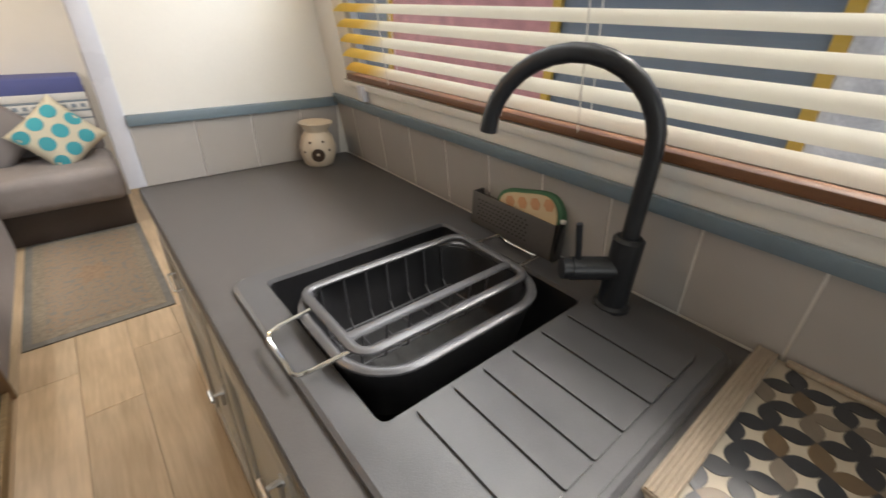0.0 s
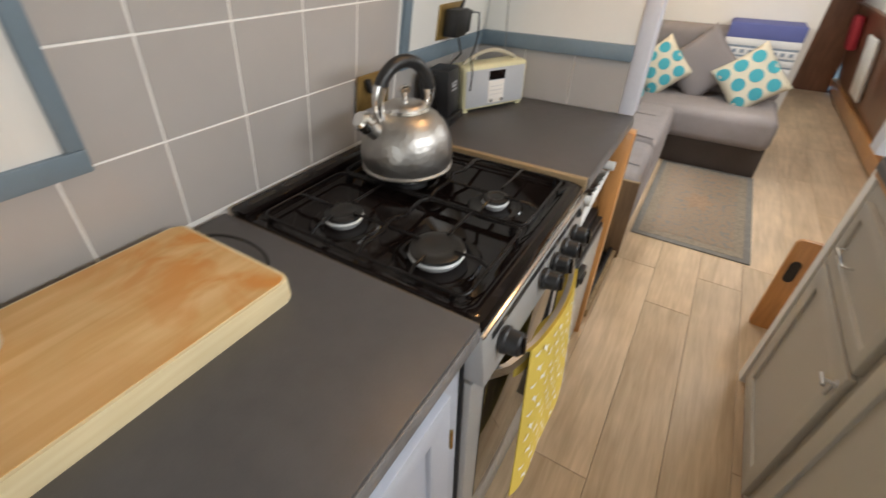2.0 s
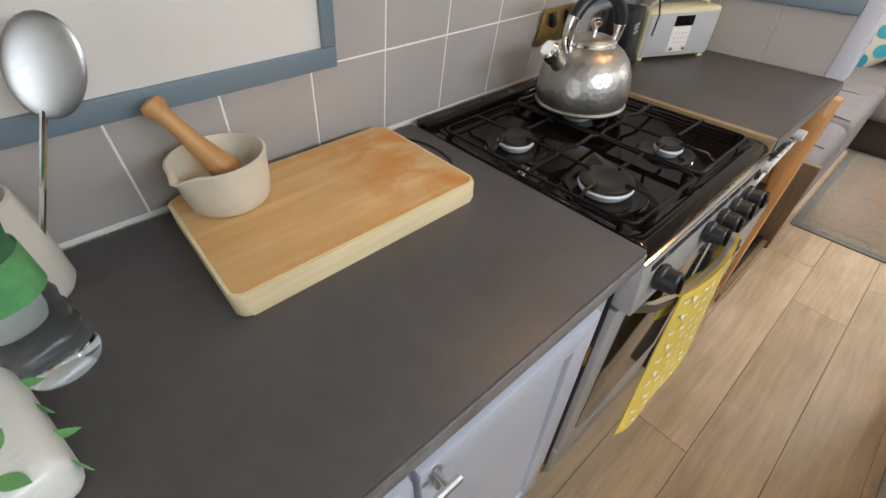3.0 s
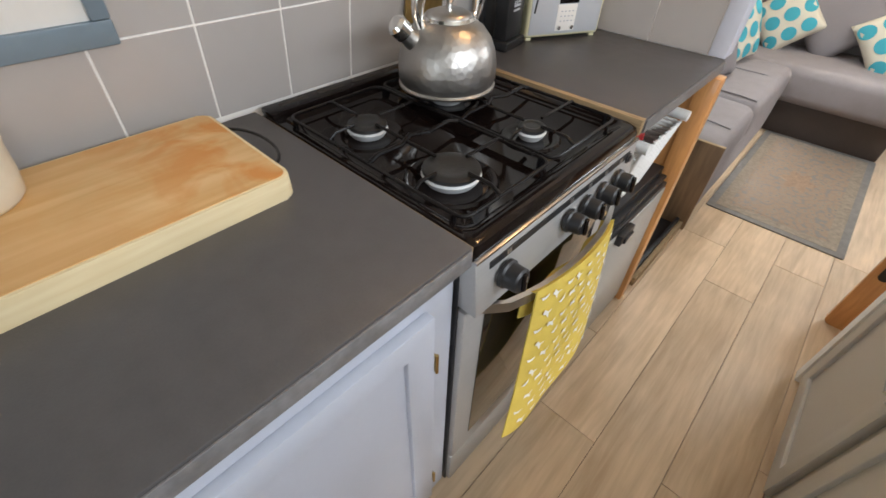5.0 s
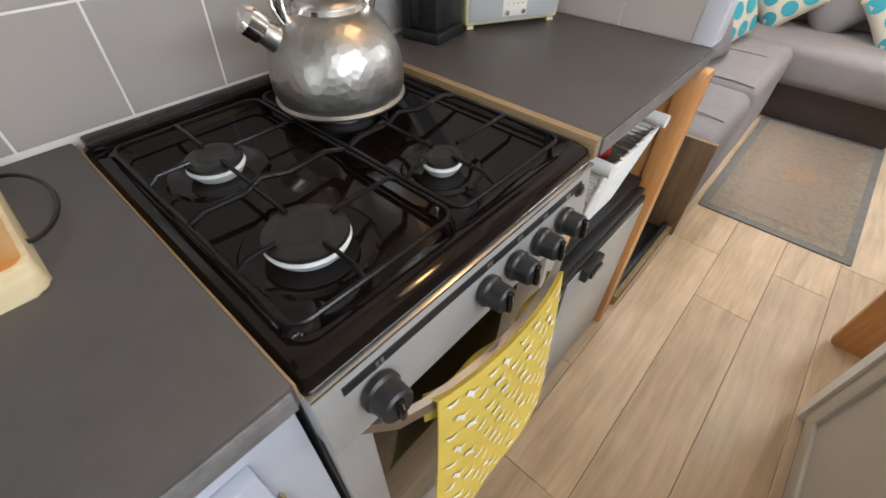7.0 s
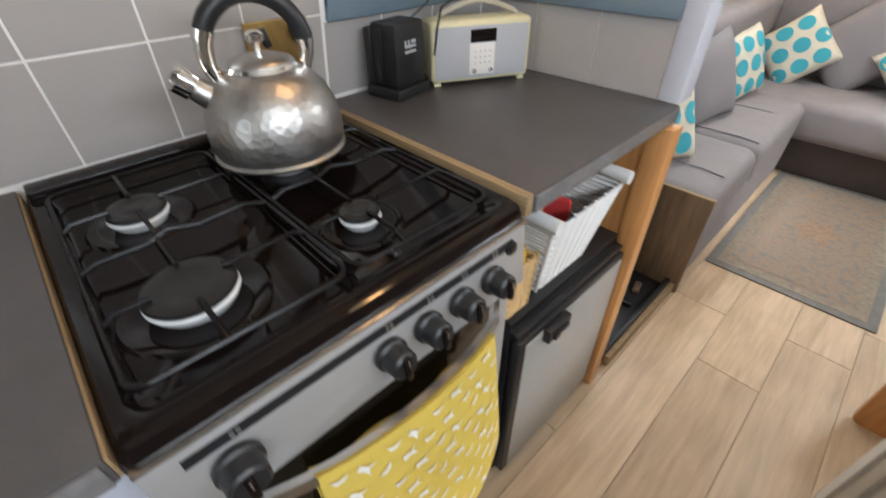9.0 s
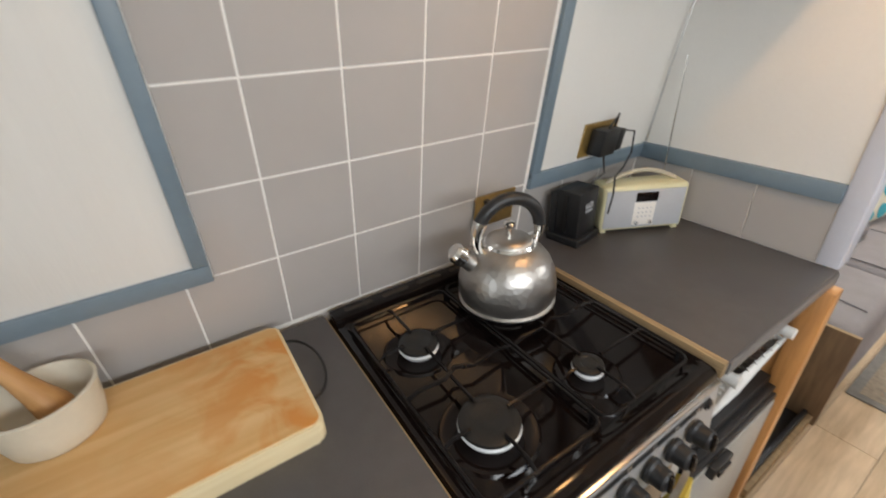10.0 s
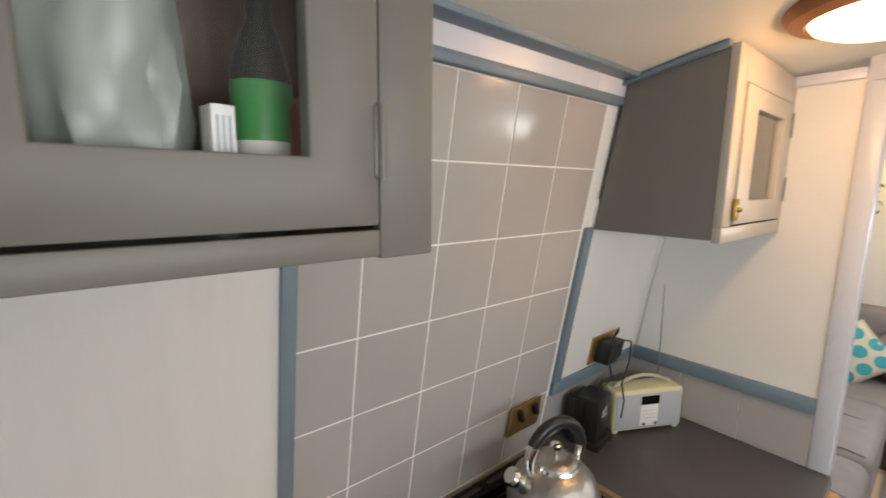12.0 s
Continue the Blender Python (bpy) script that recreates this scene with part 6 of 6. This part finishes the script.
G = "scatter cushions on the sofa"
for x, y, z, yaw, lean, spin, w in ((0.08, 4.27, 0.585, 2, 22, 40, 0.36), (-0.50, 4.27, 0.59, 6, 20, 42, 0.33), (-0.63, 3.76, 0.58, 74, 20, 8, 0.34), (-0.62, 2.74, 0.58, 60, 24, 4, 0.36)):
    c = cushion("scatter_cushion", "cream scatter cushion with large turquoise spots", w, w, 0.13, cush_at(x, y, z, yaw, lean, spin), M_CUSH, group=G)
    dots(c, w, w, 0.13, 3)
for x, y, z, yaw, lean, spin, w in ((-0.24, 4.36, 0.62, 0, 16, 44, 0.40), (-0.65, 3.32, 0.60, 75, 22, 5, 0.40)):
    cushion("scatter_cushion", "plain grey scatter cushion on the corner sofa", w, w, 0.14, cush_at(x, y, z, yaw, lean, spin), M_GCUSH, group=G)
# folded blanket over the sofa back
M_BLUEBL = mat("violet_blue_wool", (0.11, 0.13, 0.33), 0.95, var=0.06, bump=0.4, bscale=300)
M_WHITEBL = mat("white_wool", (0.70, 0.70, 0.70), 0.95, var=0.05, bump=0.4, bscale=300)
M_GREYBL = mat("grey_blue_wool", (0.25, 0.30, 0.36), 0.95, var=0.05, bump=0.4, bscale=300)
bl = thing("folded_blanket", "violet-blue and white patterned blanket folded over the sofa back", "blanket", pose(0.08, 4.44, 0.58))
for z0, z1, m_ in ((0.81, 0.90, M_BLUEBL), (0.765, 0.81, M_WHITEBL), (0.752, 0.765, M_GREYBL), (0.705, 0.752, M_WHITEBL), (0.693, 0.705, M_GREYBL), (0.655, 0.693, M_WHITEBL), (0.645, 0.655, M_GREYBL), (0.59, 0.645, M_WHITEBL)):
    q = (0.9 - z0) * 0.06
    wpart("stripe", box(-0.155, 0.29, 4.425 - q, 4.45, z0, z1, 0.004), m_, bl)
for k in range(9):
    wpart("motif", box(-0.14 + 0.048 * k, -0.115 + 0.048 * k, 4.412, 4.42, 0.718, 0.742, 0.002), M_GREYBL, bl)
wpart("top_fold", box(-0.155, 0.29, 4.425, 4.67, 0.865, 0.905, 0.015, 3), M_BLUEBL, bl)

# end board of the sofa and the stove hearth beside it
M_STAIN = wood("stained_brown_board", (0.22, 0.14, 0.075), (0.10, 0.06, 0.035), "z", 0.6, 0.8)
eb = thing("sofa_end_board", "stained brown plywood board at the sofa end", "board", pose(-0.37, 2.57, 0))
wpart("board", box(-0.475, -0.278, 2.562, 2.578, 0.0, 0.428, 0.002), M_STAIN, eb)
wpart("pale_edge", box(-0.475, -0.278, 2.5615, 2.5785, 0.428, 0.431, 0.001), M_OAKEDGE, eb)
hearth = thing("hearth_box", "low dark hearth tray with kindling scraps", "hearth", pose(-0.55, 2.3, 0))
wpart("tray", merge(box(-0.86, -0.31, 2.05, 2.555, 0.0, 0.02), box(-0.325, -0.31, 2.05, 2.555, 0.02, 0.06, 0.002)), M_BLACK, hearth)
wpart("edge", box(-0.309, -0.290, 2.045, 2.56, 0.0, 0.045, 0.003), M_OAKEDGE, hearth, "pale timber edging")
for k in range(7):
    wpart("scrap", moved(box(-0.03, 0.03, -0.012, 0.012, 0, 0.02, 0.004), pose(-0.42 + 0.05 * math.sin(k * 2.2), 2.12 + 0.055 * k, 0.0205, 0, 0, 47 * k)), (M_STAIN, M_CAST, M_ALU)[k % 3], hearth)
stove = thing("stove_side", "dark grey steel stove body beside the hearth", "stove", pose(-0.65, 2.3, 0.02))
wpart("body", box(-0.84, -0.50, 2.08, 2.50, 0.0205, 0.50, 0.01), M_CAST, stove)
wpart("top_plate", box(-0.845, -0.485, 2.07, 2.51, 0.50, 0.515, 0.003), M_CAST, stove)

# rug
M_RUG = bpy.data.materials.new("faded_oriental_rug")
M_RUG.use_nodes = True
rn, rl = M_RUG.node_tree.nodes, M_RUG.node_tree.links
rb = rn["Principled BSDF"]
rb.inputs["Roughness"].default_value = 0.95
rt_, rv, rno, rfi = rn.new("ShaderNodeTexCoord"), rn.new("ShaderNodeTexVoronoi"), rn.new("ShaderNodeTexNoise"), rn.new("ShaderNodeTexNoise")
rv.inputs["Scale"].default_value, rno.inputs["Scale"].default_value, rfi.inputs["Scale"].default_value = 34, 40, 320
rno.inputs["Detail"].default_value = 6
rr1 = rn.new("ShaderNodeValToRGB")
rr1.color_ramp.elements[0].position, rr1.color_ramp.elements[0].color = 0.25, (0.17, 0.165, 0.16, 1)
rr1.color_ramp.elements[1].position, rr1.color_ramp.elements[1].color = 0.85, (0.22, 0.21, 0.19, 1)
for p_, c_ in ((0.45, (0.29, 0.245, 0.19)), (0.62, (0.32, 0.225, 0.155))):
    rr1.color_ramp.elements.new(p_).color = (*c_, 1)
rmx, rad = rn.new("ShaderNodeMath"), rn.new("ShaderNodeMath")
rmx.operation, rad.operation = "MULTIPLY_ADD", "MULTIPLY"
rmx.inputs[1].default_value = 0.7
rad.inputs[1].default_value = 0.55
for nd in (rv, rno, rfi):
    rl.new(rt_.outputs["Object"], nd.inputs["Vector"])
rl.new(rno.outputs[0], rad.inputs[0])
rl.new(rv.outputs["Distance"], rmx.inputs[0])
rl.new(rad.outputs[0], rmx.inputs[2])
rl.new(rmx.outputs[0], rr1.inputs[0])
rl.new(rr1.outputs[0], rb.inputs["Base Color"])
rbp = rn.new("ShaderNodeBump")
rbp.inputs["Strength"].default_value, rbp.inputs["Distance"].default_value = 0.7, 0.003
rl.new(rfi.outputs[0], rbp.inputs["Height"])
rl.new(rbp.outputs[0], rb.inputs["Normal"])
M_RUGEDGE = mat("grey_rug_border", (0.22, 0.21, 0.195), 0.95, var=0.15, scale=30, bump=0.6, bscale=320)
M_RUGBAND = mat("tan_rug_band", (0.28, 0.235, 0.18), 0.95, var=0.25, scale=50, bump=0.6, bscale=320)
rug = thing("rug", "faded grey and terracotta patterned rug on the laminate floor", "rug", pose(0.025, 3.43, 0))
RX0, RX1, RY0, RY1 = -0.27, 0.32, 2.86, 4.02
wpart("backing", slab(rounded(RX0, RX1, RY0, RY1, 0.008), 0.0, 0.007, 0.002), M_RUGEDGE, rug, "grey border")
wpart("band", box(RX0 + 0.035, RX1 - 0.035, RY0 + 0.035, RY1 - 0.035, 0.0065, 0.0082), M_RUGBAND, rug, "tan band")
wpart("inner_line", box(RX0 + 0.085, RX1 - 0.085, RY0 + 0.085, RY1 - 0.085, 0.0075, 0.0088), M_RUG, rug)
wpart("field", box(RX0 + 0.10, RX1 - 0.10, RY0 + 0.10, RY1 - 0.10, 0.008, 0.0095), M_RUG, rug, "faded floral field")
wpart("medallion", moved(slab([(0.07 * math.cos(a) * (1 + 0.25 * math.cos(6 * a)), 0.10 * math.sin(a) * (1 + 0.25 * math.cos(6 * a))) for a in [2 * math.pi * k / 48 for k in range(48)]], 0, 0.0006), pose(0.025, 3.44, 0.0096)), mat("terracotta_wool", (0.31, 0.215, 0.145), 0.95, var=0.2, scale=50), rug, "terracotta medallion")

# picture and plant
pic = thing("framed_picture", "small framed landscape print on the saloon wall", "picture", pose(-0.29, YEND, 1.05))
wpart("frame", ring(-0.435, -0.155, 1.05, 1.53, -0.405, -0.185, 1.08, 1.50, YEND - 0.022, YEND - 0.001, "y", 0.003), M_WHITE, pic, "white picture frame")
wpart("mount", box(-0.406, -0.184, YEND - 0.012, YEND - 0.004, 1.079, 1.501), M_CREAM, pic)
wpart("print", box(-0.355, -0.235, YEND - 0.0135, YEND - 0.012, 1.12, 1.46), mat("landscape_print", (0.20, 0.27, 0.24), 0.5, var=0.5, scale=14), pic, "grey-green landscape print")
wpart("print_sky", box(-0.355, -0.235, YEND - 0.0142, YEND - 0.0135, 1.29, 1.46), mat("ochre_print", (0.48, 0.38, 0.18), 0.5, var=0.4, scale=14), pic)
plant = thing("hanging_plant", "small trailing green plant in the saloon corner", "plant", pose(-0.62, 4.45, 1.47))
part("pot", lathe([(0, 0), (0.035, 0), (0.05, 0.08), (0.046, 0.08), (0.032, 0.01), (0, 0.01)], 24), M_POT, plant)
part("hanger", merge(tube([(0.05, 0, 0.08), (0, 0, 0.35)], 0.0015, 6), tube([(-0.05, 0, 0.08), (0, 0, 0.35)], 0.0015, 6)), M_ALU, plant)
M_FOL = mat("leaf_green", (0.07, 0.13, 0.035), 0.5, var=0.3, scale=20)
rp = random.Random(3)
leaf_me = mesh_of("leaf", slab(leaf(0.06, 0.026), 0, 0.001), M_FOL)
for k in range(60):
    a, r_ = rp.uniform(0, 6.28), rp.uniform(0.01, 0.11)
    o = new("leaf", leaf_me)
    o.parent = plant
    o.matrix_basis = pose(r_ * math.cos(a), r_ * math.sin(a), 0.10 + rp.uniform(-0.10, 0.09) * (0.5 + r_ * 6), rp.uniform(-50, 50), rp.uniform(-50, 50), math.degrees(a))

# ---- tiles and planks ----
def tile_mesh(y0, y1, z0, z1, fn, d=0.0013):
    return fn(box(0.0, d, y0 + 0.0019, y1 - 0.0019, z0 + 0.0017, z1 - 0.0017, 0.0005, 1))


TJ, TP = 0.906, 0.1520                          # a joint line along the side, and the pitch
ZJ = [CT, 1.064, 1.220, 1.374, 1.524, 1.672, 1.818]
for j in range(6):
    z0, z1 = ZJ[j], min(ZJ[j + 1], 1.818)
    for i in range(-9, 5):
        y0, y1 = TJ + TP * (i - 1), TJ + TP * i
        if j == 0:
            y1 = min(y1, PF - 0.02)
        else:
            y0, y1 = max(y0, 0.797), min(y1, 1.523)
        if y1 - y0 < 0.01:
            continue
        wpart("tile", tile_mesh(y0, y1, z0, z1, lean_left), M_TILE, wall_west)
for y0, y1 in ((1.5173, 1.66), (1.66, 1.81), (1.81, PF - 0.006)):
    wpart("tile", tile_mesh(y0, y1, CT, 1.05, lean_left), M_TILE, wall_west)
for i in range(-9, 8):
    y0, y1 = 0.86 + 0.1515 * i, min(0.86 + 0.1515 * (i + 1), PE - 0.006)
    if y1 - y0 > 0.01:
        wpart("tile", tile_mesh(y0, y1, CT, 1.075, lean_right), M_TILE, wall_east)
for wall, xs, y, zt in ((wall_bulkhead_west, (-0.866, -0.69, -0.528, -0.3635), PF, 1.05), (wall_bulkhead_east, (0.3045, 0.455, 0.607, 0.758, 0.885), PE, 1.062)):
    for a, b in zip(xs, xs[1:]):
        wpart("tile", box(a + 0.0014, b - 0.0014, y - 0.003, y, CT + 0.001, zt - 0.0014, 0.0008, 1), M_TILE, wall)
PW, PL_ = 0.1903, 1.22
starts = {-1: 1.36, 0: 2.30, 1: 2.61}
for i in range(-5, 6):
    x0 = -0.09 + PW * i
    s0 = starts.get(i, 1.36 + 0.37 * ((i * 7) % 5))
    for k in range(-4, 5):
        y0, y1 = s0 + PL_ * k, s0 + PL_ * (k + 1)
        y0, y1 = max(y0, Y0), min(y1, 7.0)
        if y1 - y0 < 0.05:
            continue
        wpart("plank", box(x0 + 0.0006, x0 + PW - 0.0006, y0 + 0.0008, y1 - 0.0008, -0.008, 0.0, 0.0008, 1), M_FLOOR, floor)
